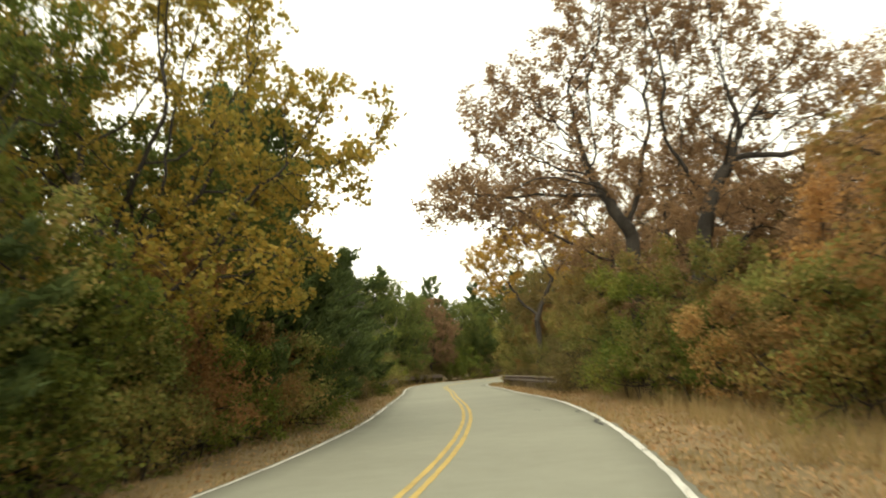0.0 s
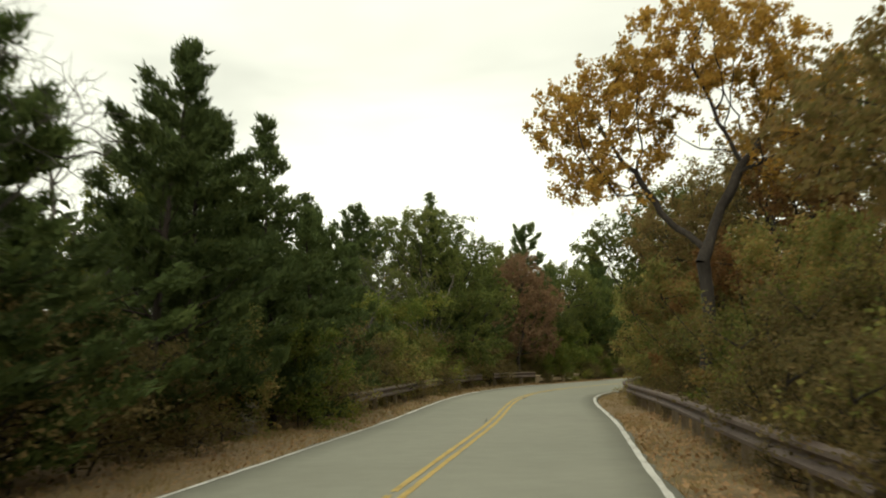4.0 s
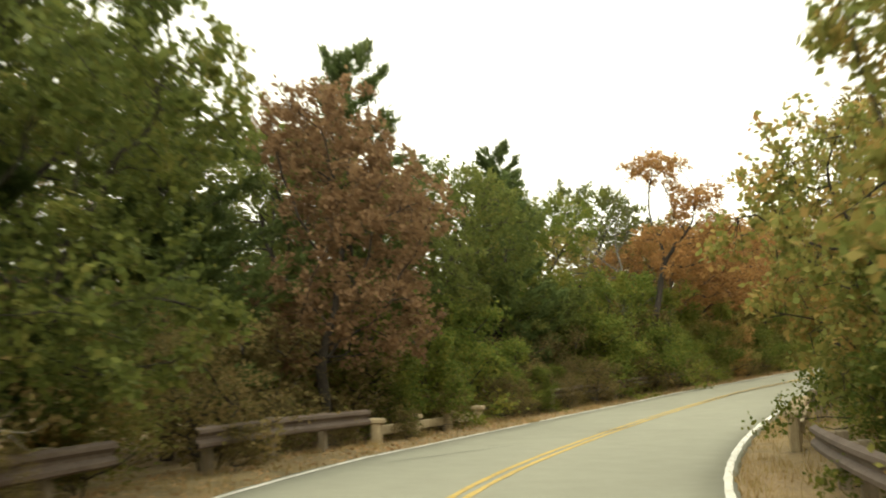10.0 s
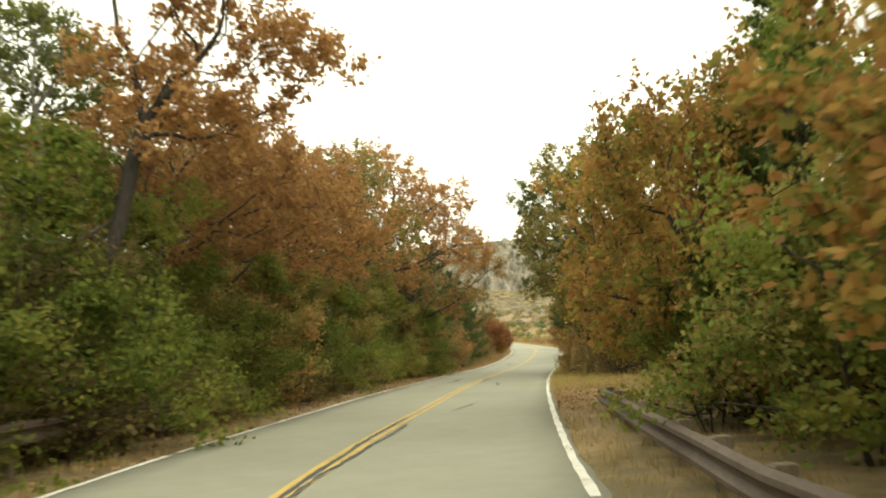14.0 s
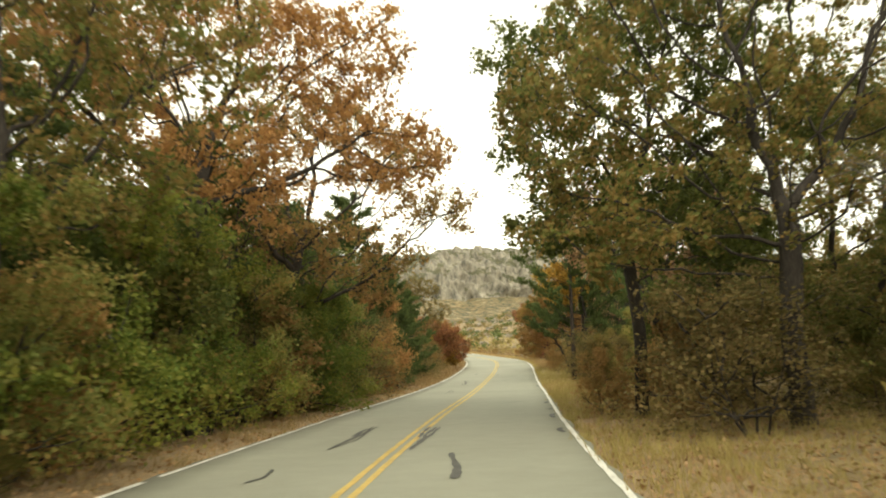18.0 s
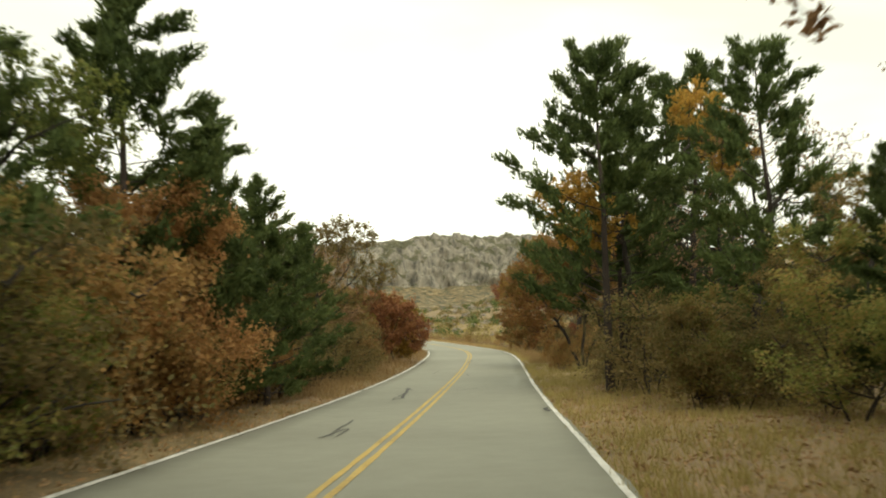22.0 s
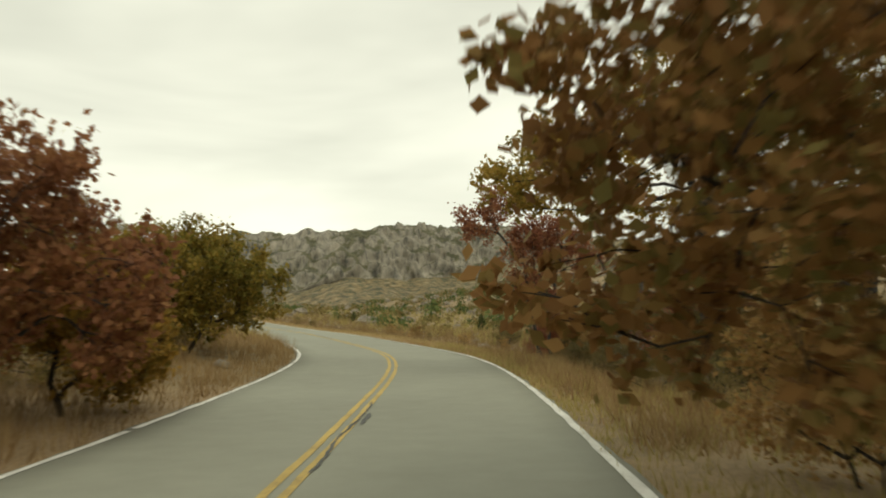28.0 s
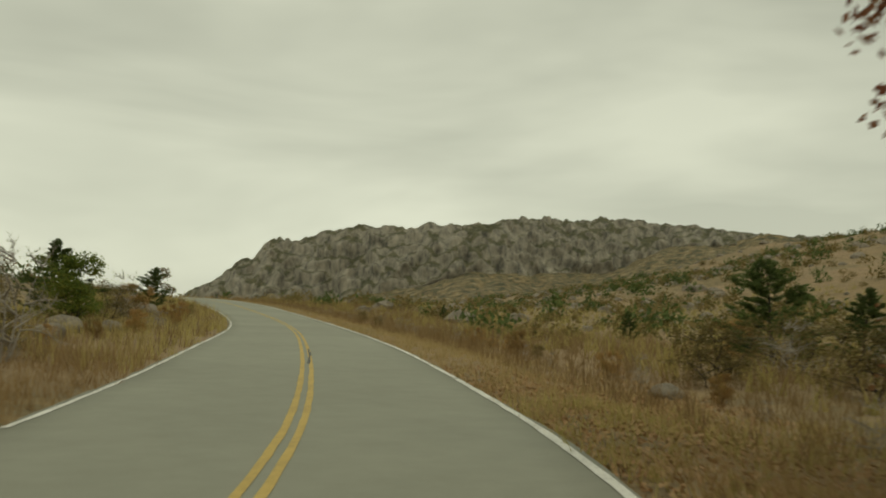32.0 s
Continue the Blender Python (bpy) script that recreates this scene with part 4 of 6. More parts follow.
def ridge():
    az = np.arange(30, -60.01, -0.12)
    crest = np.interp(az, SKY_AT[::-1], SKY_UP[::-1])
    dist = 1090 + 60 * np.sin(np.radians(az * 5 + 40)) + 25 * np.sin(np.radians(az * 17))
    foot = np.interp(az, FOOT_AT, FOOT) + 0.04 * np.sin(np.radians(az * 23)) + 0.03 * np.sin(np.radians(az * 61))
    slope_v, cliff_v = [], []
    low, high = np.linspace(0, 1, 30), np.concatenate([np.linspace(0, 1.0, 78), np.linspace(1.06, 1.9, 8)])
    for a, c, d, ft in zip(az, crest, dist, foot):
        ca, sa = -math.sin(radians(a)), math.cos(radians(a))
        top = math.tan(radians(c)) * d
        arc = -radians(a) * d
        base = ft * top * min(1.0, max(0.35, (top - 30) / 90))
        for g in low:
            r, z = d - 520 + 445 * g, 12 + (base + 3 - 12) * g ** 1.3
            z += 15 * g * (1 - 0.6 * g) * noise.noise(Vector((arc / 80, r / 70, 3.1))) + 7.0 * min(1, 3 * g) * (1 - 0.5 * g) * noise.noise(Vector((arc / 22, r / 26, 9.1)))
            slope_v.append((VIEW[0] + ca * r, VIEW[1] + sa * r, VIEW[2] + z))
        for g in high:
            if g <= 1.0:
                r, z = d - 82 + 82 * g ** 1.3, base - 6 + (top - base + 6) * (1 - (1 - g) ** 1.35)
                rough = min(1.0, 0.3 + g * 5) * (1 - 0.5 * g ** 5)
                warp = 14 * noise.noise(Vector((arc / 45, z / 30, 4.4)))
                big = noise.noise(Vector((arc / 75, z / 120, 0.7)))
                col = 1 - abs(noise.noise(Vector(((arc + warp) / 26, z / 75, 7.7)))) * 2
                col2 = 1 - abs(noise.noise(Vector(((arc - warp) / 11, z / 26, 1.7)))) * 2
                blob = noise.noise(Vector((arc / 13, r / 14, z / 10)))
                r -= rough * (16 * big + 10 * col + 6 * col2 + 7 * blob)
                z += rough * 6 * blob + max(0, g - 0.8) / 0.2 * (6.5 * abs(noise.noise(Vector((arc / 8, 5.0, 0)))) + 3.6 * noise.noise(Vector((arc / 24, 1.0, 0))) - 1.8)
            else:
                r, z = d + 130 * (g - 1), top * (1 - 0.4 * (g - 1))
            cliff_v.append((VIEW[0] + ca * r, VIEW[1] + sa * r, VIEW[2] + z))
    hill = new("rocky_ridge")
    child("slope", mesh_of("slope", slope_v, grid_faces(len(az), len(low))[:, ::-1], SLOPE_LAND, True), hill, "tawny lower slope with scrub")
    child("cliff", mesh_of("cliff", cliff_v, grid_faces(len(az), len(high))[:, ::-1], CLIFF, False), hill, "bare grey granite cliffs")
    tagged(hill, "long ridge of bare grey granite cliffs above tawny slopes", "mountain", kind="structure")


ridge()


# ---- guard rails ----
def beam_mesh(s0, s1, o, top, first):
    """A W-shaped steel beam along the road, facing it."""
    side = -1 if o > 0 else 1
    prof = [(0.0, 0.16), (0.075, 0.125), (0.08, 0.075), (0.012, 0.02), (0.012, -0.02), (0.08, -0.075), (0.075, -0.125), (0.0, -0.16)]
    prof = prof + [(a - 0.006, b) for a, b in reversed(prof)]
    s = np.arange(s0, s1 + 0.01, 0.5)
    v = []
    for a, b in prof:
        x, y, z = road_at(s, np.full(len(s), o + side * a))
        v.append(np.stack([x, y, z + np.interp(s, [s0, s0 + 8], [first, top]) + b], 1))
    v = np.stack(v, 1)
    k = len(prof)
    v = np.concatenate([v, v[:, :1]], 1).reshape(-1, 3)
    return mesh_of("beam", v, grid_faces(len(s), k + 1), STEEL)


def box_part(name, size, material, parent, m, bevel=0.012):
    bm = bmesh.new()
    bmesh.ops.create_cube(bm, size=1.0, matrix=Matrix.Diagonal((*size, 1)))
    bmesh.ops.bevel(bm, geom=bm.edges[:], offset=bevel, segments=1, affect="EDGES")
    me = bpy.data.meshes.new(name)
    bm.to_mesh(me)
    bm.free()
    me.materials.append(material)
    ob = child(name, me, parent)
    ob.matrix_basis = m
    return ob


def guard_rail(s0, s1, o, label, top=0.52, first=None):
    """The beam may sink from its first height to its usual one over eight metres."""
    first = top if first is None else first
    usual = top
    rail = new("guard_rail")
    child("beam", beam_mesh(s0, s1, o, top, first), rail)
    side = 1 if o > 0 else -1
    post = block = None
    for s in np.arange(s0 + 0.6, s1, 1.9):
        x, y, z = road_at(s, o + side * 0.17)
        top = float(np.interp(s, [s0, s0 + 8], [first, usual]))
        hd = float(np.interp(s, SR, RH))
        p = pose(float(x), float(y), float(z) + top - 0.46, 0, 0, hd)
        x2, y2, z2 = road_at(s, o + side * 0.05)
        q = pose(float(x2), float(y2), float(z2) + top, 0, 0, hd)
        if post is None:
            post = box_part("post", (0.15, 0.15, 1.25), POST, rail, p)
            block = box_part("block", (0.09, 0.14, 0.30), POST, rail, q)
        else:
            for ob, mm, nm in ((post, p, "post"), (block, q, "block")):
                c = child(nm, ob.data, rail)
                c.matrix_basis = mm
    return tagged(rail, label, "guard rail", "guard rails")


WEATHERED = "weathered brown steel guard rail on timber posts"
guard_rail(59.0, 81.5, -4.25, WEATHERED + " along the wood")
guard_rail(83.5, 89.6, -4.35, WEATHERED + ", short length")
guard_rail(101.0, 131.0, -4.4, WEATHERED + " half hidden by brush")
guard_rail(39.5, 85.5, 4.12, WEATHERED + " under the shrubs")
guard_rail(95.5, 117.0, 3.95, WEATHERED + " beside the bend", 0.3, 0.56)


def timber_rail(spots, o, label, sunk=0.0):
    """Old timber posts with a rail laid on them, where the steel ends; they may stand lower than usual."""
    rail = new("timber_rail")
    side = 1 if o > 0 else -1
    for s in spots:
        x, y, z = road_at(s, o)
        hd = float(np.interp(s, SR, RH))
        box_part("post", (0.2, 0.2, 1.15), TIMBER, rail, pose(float(x), float(y), float(z) + 0.12 - sunk, 0, 0, hd), 0.03)
        box_part("cap", (0.34, 0.26, 0.12), TIMBER, rail, pose(float(x), float(y), float(z) + 0.74 - sunk, 0, 0, hd), 0.03)
    for a, b in zip(spots[:-1], spots[1:]):
        (x0, y0, z0), (x1, y1, z1) = road_at(a, o + side * 0.12), road_at(b, o + side * 0.12)
        c = Vector(((x0 + x1) / 2, (y0 + y1) / 2, (z0 + z1) / 2 + 0.52 - sunk))
        d = Vector((x1 - x0, y1 - y0, z1 - z0))
        box_part("rail", (0.09, d.length - 0.02, 0.2), TIMBER, rail, Matrix.Translation(c) @ d.to_track_quat("Y", "Z").to_matrix().to_4x4(), 0.02)
    return tagged(rail, label, "timber rail", "timber rails")


timber_rail([90.0, 91.9, 93.8, 95.7], -4.4, "old low timber rail on square posts in dry grass", 0.32)
timber_rail([89.5, 91.2, 92.9, 94.6], 3.9, "old timber rail on square capped posts beside shrubs", 0.14)

# ---- the trees that stand out ----
MARKED = []


def landmark(kind, *places):
    """Plants of a shared kind: along, across, height, width."""
    for s, o, h, w in places:
        MARKED.append((s, o, h))
        plant(kind, s, o, h, w)


def stand(s, o, ob, high=8.0, group="trees along the road"):
    """Stands a tree of its own shape beside the road, its x axis pointing to the right of the way."""
    MARKED.append((s, o, high))
    p = spot(s, o)
    ob.matrix_basis = pose(p.x, p.y, p.z, 0, 0, float(np.interp(s, SR, RH)))
    return tagged(ob, group=group)


# the first bend
stand(28.2, 6.1, oak("great_oak_tree", 101, [(-5.2, 0, 6.1, 2.4, 2.4, 1.2), (-3.4, 0.8, 8.8, 2.8, 3, 1.9), (0, 0, 11.2, 3.6, 3.6, 2.2), (3.8, -0.5, 8.8, 3, 3, 1.8), (5.8, 0, 6.8, 2.2, 2.4, 1.2), (-1.6, 0.5, 6.6, 2.4, 2.4, 0.9), (1.6, 0, 8.2, 2.4, 2.4, 1.2)], "brown", 30000,
                     "great old oak with pale-brown leaves and two heavy trunks", stems=((-0.7, 0.5, -0.9, 0.7, 4.9), (0.6, -0.4, 1.0, -0.6, 5.0)), trunk=0.42, points=1300, step=0.38, twigs=2))
stand(40.5, 7.0, oak("oak_tree", 135, [(-6.4, 0, 8.8, 2.0, 2.2, 0.8), (-3.8, 0, 8.3, 2.4, 2.5, 1.1), (-0.6, 0, 8.6, 3, 3, 1.5), (2.5, 0, 7.5, 3, 3, 1.6), (-1.2, 0, 6.0, 2, 2, 0.9)], "brown", 15000, "spreading oak with dry leaves high over the road", trunk=0.13, fork=4.2, points=700))
stand(16.5, -6.2, oak("oak_tree", 102, [(0.7, 0, 8.2, 2.9, 3, 1.9), (2.9, 0.4, 5.8, 2.3, 2.5, 1.6), (-3, 0, 6.8, 3, 3, 2.6), (2.0, -0.5, 3.7, 2.2, 2.4, 1.2), (-1, 0, 4.5, 2.6, 2.6, 1.5)], "golddull", 24000, "oak with golden-orange leaves arching over the road", trunk=0.24, points=700))
stand(56.0, 5.2, oak("oak_tree", 103, [(-2.2, 0.5, 7.6, 2.0, 2.2, 1.6), (0.2, 0, 9.2, 2.4, 2.4, 1.5), (2.4, 0, 7.5, 2.5, 2.5, 2.0), (-2.4, 0, 5.9, 1.2, 1.5, 0.7)], "amber", 23000, "golden-orange oak leaning towards the road", trunk=0.2, fork=3.6))
stand(65.5, 7.2, oak("oak_tree", 104, [(-1.4, 0, 5.6, 1.9, 2.2, 1.4), (0.4, 0, 7.0, 2.6, 2.6, 1.4), (0, 0, 3.8, 2.6, 2.6, 1.5)], "olive", 14000, "oak in olive and brown above the rail", trunk=0.19, fork=2.4))
stand(71.2, 5.8, oak("oak_tree", 105, [(-2.4, 0, 5.8, 1.5, 1.7, 0.7), (-0.5, 0, 6.6, 2.1, 2.2, 0.9), (0.6, 0, 7.8, 1.9, 2.0, 0.8), (0, 0, 4.8, 2.2, 2.2, 1.2), (0.8, 0, 3.3, 2.4, 2.4, 1.4)], "oakgreen", 17000, "dark green oak leaning over the rail", trunk=0.19, fork=2.2))
stand(77.5, 5.8, oak("leafy_tree", 106, [(-1.0, 0, 4, 1.6, 1.8, 1.5), (0.8, 0, 5.6, 2.2, 2.2, 1.6), (0, 0, 2.3, 2.3, 2.3, 1.4)], "mixed", 15000, "small leafy tree, green with rusty tips, beside the rail", trunk=0.13, fork=1.2, step=0.3), 6)
# the wood before the second bend
stand(80.5, -6.6, oak("oak_tree", 107, [(-2.3, 0, 7.8, 2.6, 2.6, 1.7), (0, 0, 8.5, 2.3, 2.4, 1.2), (2, 0, 6.8, 2.3, 2.4, 1.3), (3.2, 0, 4.8, 1.6, 2, 1.1), (0, 0, 4.7, 3.6, 3.2, 1.8), (1.6, 0, 2.5, 2.6, 2.6, 1.3)], "oakgreen", 36000, "broad dark green oak in layered masses", trunk=0.24, points=1000, fork=2.0))
stand(90.3, -5.6, oak("oak_tree", 108, [(-0.2, 0, 6.8, 1.7, 1.8, 1.4), (0.9, 0, 5.1, 2.0, 2.0, 1.4), (0.2, 0, 3.0, 2.2, 2.2, 1.5)], "brown", 16000, "oak with dry pinkish-brown leaves down to the rail", trunk=0.15, fork=1.4, step=0.32))
stand(111.8, -4.9, oak("oak_tree", 109, [(0.9, 0, 9.5, 1.3, 1.4, 0.7), (2.4, 0.3, 7.9, 1.3, 1.5, 0.8), (3.4, 0.4, 6.7, 1.1, 1.3, 0.6), (0.9, 0.3, 6.6, 1.2, 1.2, 0.6), (1.8, 0.2, 5.6, 1.4, 1.4, 0.7)], "orange", 8500, "tall bare-stemmed oak with an orange crown", stems=((0, 0, 0.9, 0.1, 5.2),), trunk=0.19, curl=0.32, points=560))
landmark("bare", (214.8, 9.0, 6.4, 0.9), (218.6, 9.6, 7.0, 0.9), (220.8, 9.0, 6.4, 0.8), (226.0, 10.5, 6.0, 0.9), (113.3, -6.4, 9.6, 0.8), (69.2, -5.9, 6.4, 0.9), (67.0, -6.8, 6.0, 0.9), (37.5, -6.4, 6.4, 1.0), (41.0, -5.6, 6.2, 0.8), (44.0, -6.4, 8.2, 0.9), (50.0, -9.0, 8.5, 0.9), (134.5, 8.6, 6.6, 1.2), (130.5, 9.5, 6.0, 1.2))
for s_, o_, k_, sd_, c_, lb_ in ((117.0, -5.8, 0.92, 110, "orange", "bright orange-brown"), (122.5, -6.0, 1.0, 111, "orange", "bright orange-brown"), (128.2, -6.0, 1.06, 112, "orange", "bright orange-brown"), (134.8, -6.0, 1.22, 113, "fading", "olive and rust")):
    stand(s_, o_, oak("oak_tree", sd_, [(0.6 * k_, 0, 7.0 * k_, 2.3, 2.6, 1.3 * k_), (2.4, 0, 5.4 * k_, 1.8, 2.2, 1.2), (-1.6, 0, 6.0 * k_, 2.4, 2.6, 1.5), (0.6, 0.6, 4.4, 2.4, 2.4, 1.0)], c_, 15000, "rounded oak in " + lb_, trunk=0.18, fork=1.8))
# inside of the second bend
stand(107.0, 8.8, oak("oak_tree", 114, [(-5.4, 0, 7.4, 1.3, 1.6, 1.0), (-3.4, 0, 8.8, 2.0, 2.2, 1.0), (-5.8, 0, 6.0, 0.9, 1.2, 0.5), (-4.6, 0, 5.9, 0.9, 1.0, 0.5), (-0.5, 0, 8.2, 2.2, 2.2, 1.4), (1.5, 0, 7, 2.2, 2.2, 1.6)], "olive", 9000, "tall thin-leaved oak with arching boughs", trunk=0.2, fork=3.6, curl=0.34, points=620))
for s_, o_, sd_, k_, c_, lb_ in ((101.5, 6.6, 115, 0.66, "turning", "orange-red and green"), (112.5, 6.2, 116, 0.98, "turning", "orange-red and green"), (118.0, 6.0, 117, 1.02, "turning", "orange-red and green"), (123.5, 7.8, 118, 0.8, "mixed", "leafy green and rust"), (93.0, 7.8, 119, 0.75, "mixed", "leafy green and rust"), (85.5, 6.2, 120, 0.85, "mixed", "leafy green and rust")):
    stand(s_, o_, oak("leafy_tree", sd_, [(-1.4, 0, 4.4 * k_, 1.7, 2.2, 1.3), (0.9, 0, 5.4 * k_, 2.2, 2.3, 1.4), (-0.8, 0, 2.4, 2.2, 2.4, 1.5), (1.6, 0, 3.2, 2, 2, 1.6)], c_, 17000, "low spreading tree, " + lb_ + ", beside the rail", trunk=0.13, fork=0.9, step=0.32, stems=((0, 0, -0.6, 0.2, 1.2), (0.2, 0.1, 0.7, -0.2, 1.3))), 6)
# the straight
stand(139.5, 7.2, oak("oak_tree", 121, [(-3.7, 0, 6.4, 2, 2.2, 1.3), (-2.7, 0, 9, 2.2, 2.4, 1.4), (0, 0, 10.2, 2.6, 2.6, 1.3), (2.6, 0, 9.2, 2.4, 2.4, 1.5), (-3.2, 0, 3.9, 2, 2.2, 1.2), (2.5, 0, 6.4, 2.4, 2.4, 1.4), (-0.5, 0, 6.4, 2, 2, 1.3), (0, -0.6, 4.3, 1.9, 1.6, 1.1)], "fading", 28000, "tall post oak in olive, green and rust with gnarled boughs", trunk=0.27, fork=4.0, points=900))
stand(142.0, -5.2, oak("oak_tree", 122, [(0, 0, 10.2, 2.4, 2.6, 1.5), (2.6, 0.3, 8.8, 2.2, 2.2, 1.4), (4.0, 0.3, 6.3, 1.7, 2.0, 1.1), (-2.5, 0, 8.5, 2.6, 2.6, 1.8), (0.8, 0, 6, 2.5, 2.5, 1.3)], "orange", 19000, "tall rust-orange oak reaching over the road", trunk=0.28, fork=3.4, points=800))
stand(149.5, -5.2, oak("oak_tree", 123, [(2.9, 0, 7.7, 1.7, 1.8, 1.1), (4.7, 0, 6.1, 1.3, 1.6, 0.8), (0.5, 0, 9, 2.2, 2.2, 1.2), (3.4, 0, 4.9, 1.2, 1.4, 0.5), (-2, 0, 7.5, 2.2, 2.4, 1.8), (1.0, 0, 5.2, 2.0, 2.0, 1.0), (2.2, 0.6, 4.2, 1.5, 1.8, 0.8)], "rust", 14000, "thinly leaved oak with fine bare boughs over the road", trunk=0.25, fork=3.0, points=800, twigs=4, curl=0.3))
stand(144.4, 4.9, oak("oak_tree", 124, [(-2.3, -1, 6.4, 1.4, 1.7, 1.2), (-1.6, 0, 8.8, 2.2, 2.4, 1.4), (1.2, 0, 9.8, 2.4, 2.6, 1.5), (3, 0, 7.6, 2.4, 2.4, 1.6), (1, 0.5, 5.6, 2.3, 2.2, 1.1), (-1.9, -0.3, 4.6, 1.2, 1.4, 0.8), (1.6, 0, 4.0, 2, 2, 0.8), (-0.6, -1.2, 4.6, 1.4, 1.2, 1.0), (-0.4, -1.2, 6.6, 1.6, 1.2, 1.0)], "oakgreen", 33000, "dark green oak with a straight stout trunk in the grass", trunk=0.19, fork=4.4, points=820))
stand(154.4, 6.3, oak("oak_tree", 125, [(-2.0, 0, 5.6, 1.4, 1.6, 1.0), (0, 0, 7.4, 2.2, 2.2, 1.3), (2, 0, 6.4, 2.2, 2.2, 1.5), (1.5, 0, 4.4, 2, 2, 0.9)], "brown", 9000, "oak with a dark trunk and hanging dry leaves", trunk=0.24, fork=2.8, curl=0.3))
stand(176.8, 5.9, oak("oak_tree", 126, [(-2.0, -0.6, 6.0, 1.2, 1.2, 0.6), (2.2, 0, 8.6, 0.9, 1.1, 0.9), (2.9, 0, 7.4, 0.9, 1.2, 0.7), (-1.0, -0.4, 5.0, 1.2, 1.2, 0.7)], "amber", 6500, "orange-leaved oak among the cedars", trunk=0.17, fork=2.4))
stand(195.0, 5.8, oak("oak_tree", 127, [(-2.2, 0, 4.4, 1.9, 2.1, 1.3), (-0.6, 0, 6.0, 2.2, 2.4, 1.2), (1.4, 0, 5.7, 1.9, 2.2, 1.3), (2.3, 0, 3.6, 1.3, 2, 1.5), (-2.5, 0, 2.9, 1.7, 2, 1.0), (0, 0, 3.6, 2.4, 2.4, 1.2), (-2.6, 0, 1.9, 1.4, 1.6, 0.8), (2.3, 0, 2.2, 1.3, 1.6, 0.9), (-0.2, 0.6, 7.0, 1.2, 1.4, 0.5)], "russet", 34000, "broad rounded oak in russet with several dark stems",
                      stems=((0, 0, -0.9, 0.2, 1.9), (0.1, 0.1, 0.2, 0.5, 2.2), (0.15, -0.1, 0.9, -0.3, 1.9), (0.7, 0.1, 1.5, 0.3, 1.7)), trunk=0.16, points=900, step=0.34))
stand(190.4, -6.6, oak("oak_tree", 128, [(-1.6, 0, 6.1, 1.8, 2, 1.2), (0.9, 0, 6.4, 1.7, 2, 1.0), (2.2, 0, 4.8, 1.2, 1.6, 1.0), (-0.6, 0, 3.8, 2.4, 2.2, 1.1)], "olive", 12000, "airy oak with small olive-brown leaves", trunk=0.18, fork=2.2, size=0.095))
stand(202.0, -5.2, oak("small_oak_tree", 129, [(-1.2, 0, 3.5, 1.4, 1.4, 0.9), (0.8, 0, 3.0, 1.3, 1.4, 0.9), (2.0, 0.5, 1.9, 1.0, 1.2, 0.9), (-0.5, 0, 1.5, 2, 1.8, 1.0)], "redbrown", 15000, "bushy small oak in red-brown beside the road", trunk=0.1, fork=0.8, step=0.28), 5)
stand(205.0, -4.6, oak("small_oak_tree", 130, [(0, 0, 1.7, 1.2, 1.3, 0.9), (0.5, 0.6, 1.0, 1.0, 1.2, 0.7)], "amber", 7000, "low yellow-green oak scrub beside the road", "shrub", trunk=0.06, fork=0.5, step=0.25, points=260), 2, "shrubs along the road")
# out into the open
stand(212.6, 7.5, oak("oak_tree", 131, [(-4.5, -0.5, 4.7, 1.2, 1.4, 0.8), (-3.1, 0, 5.7, 1.6, 1.8, 0.8), (-0.8, 0, 6.8, 2, 2, 1.1), (2, 0, 6.6, 2.4, 2.4, 1.5), (-2.0, 0, 4.5, 1.6, 1.6, 0.6)], "gold", 17000, "golden oak with long boughs over the verge", trunk=0.2, fork=2.8, points=700, curl=0.3))
stand(223.2, 5.4, oak("small_oak_tree", 132, [(-2.1, 0, 4.8, 0.9, 1, 0.6), (-1.5, 0, 5.5, 0.8, 1, 0.6), (-0.5, 0, 3.7, 0.8, 0.9, 0.4), (-0.1, 0, 2.4, 0.7, 0.8, 0.5)], "red", 3600, "slender leaning oak with sparse dark red leaves", stems=((0, 0, -0.5, 0, 3.3),), trunk=0.07, points=320, step=0.26, size=0.1), 5)
stand(223.5, 5.9, oak("small_oak_tree", 133, [(-0.1, 0, 4.5, 1.3, 1.3, 0.7), (1.0, 0, 3.7, 0.9, 1, 0.7), (-0.7, 0, 3.1, 0.8, 0.9, 0.4)], "red", 4800, "small spreading oak with dark red leaves", trunk=0.08, stems=((0, 0, 0.1, 0, 2.2), (-0.2, 0.1, -0.7, 0.2, 1.8)), points=420, step=0.28, size=0.1), 5)
stand(219.5, -6.4, oak("rounded_oak", 134, [(0, 0, 2.5, 2.9, 2.8, 1.4), (-0.6, 0, 1.5, 2.8, 2.6, 1.2), (1.5, 0, 2.0, 1.6, 2, 1.3), (-0.3, 0, 3.3, 1.6, 1.6, 0.6)], "golddull", 26000, "large rounded oak bush with golden-green leaves", "shrub", stems=((0, 0, -0.6, 0, 0.9), (0.2, 0, 0.7, 0.2, 0.9)), trunk=0.1, points=800, step=0.3), 4, "shrubs along the road")
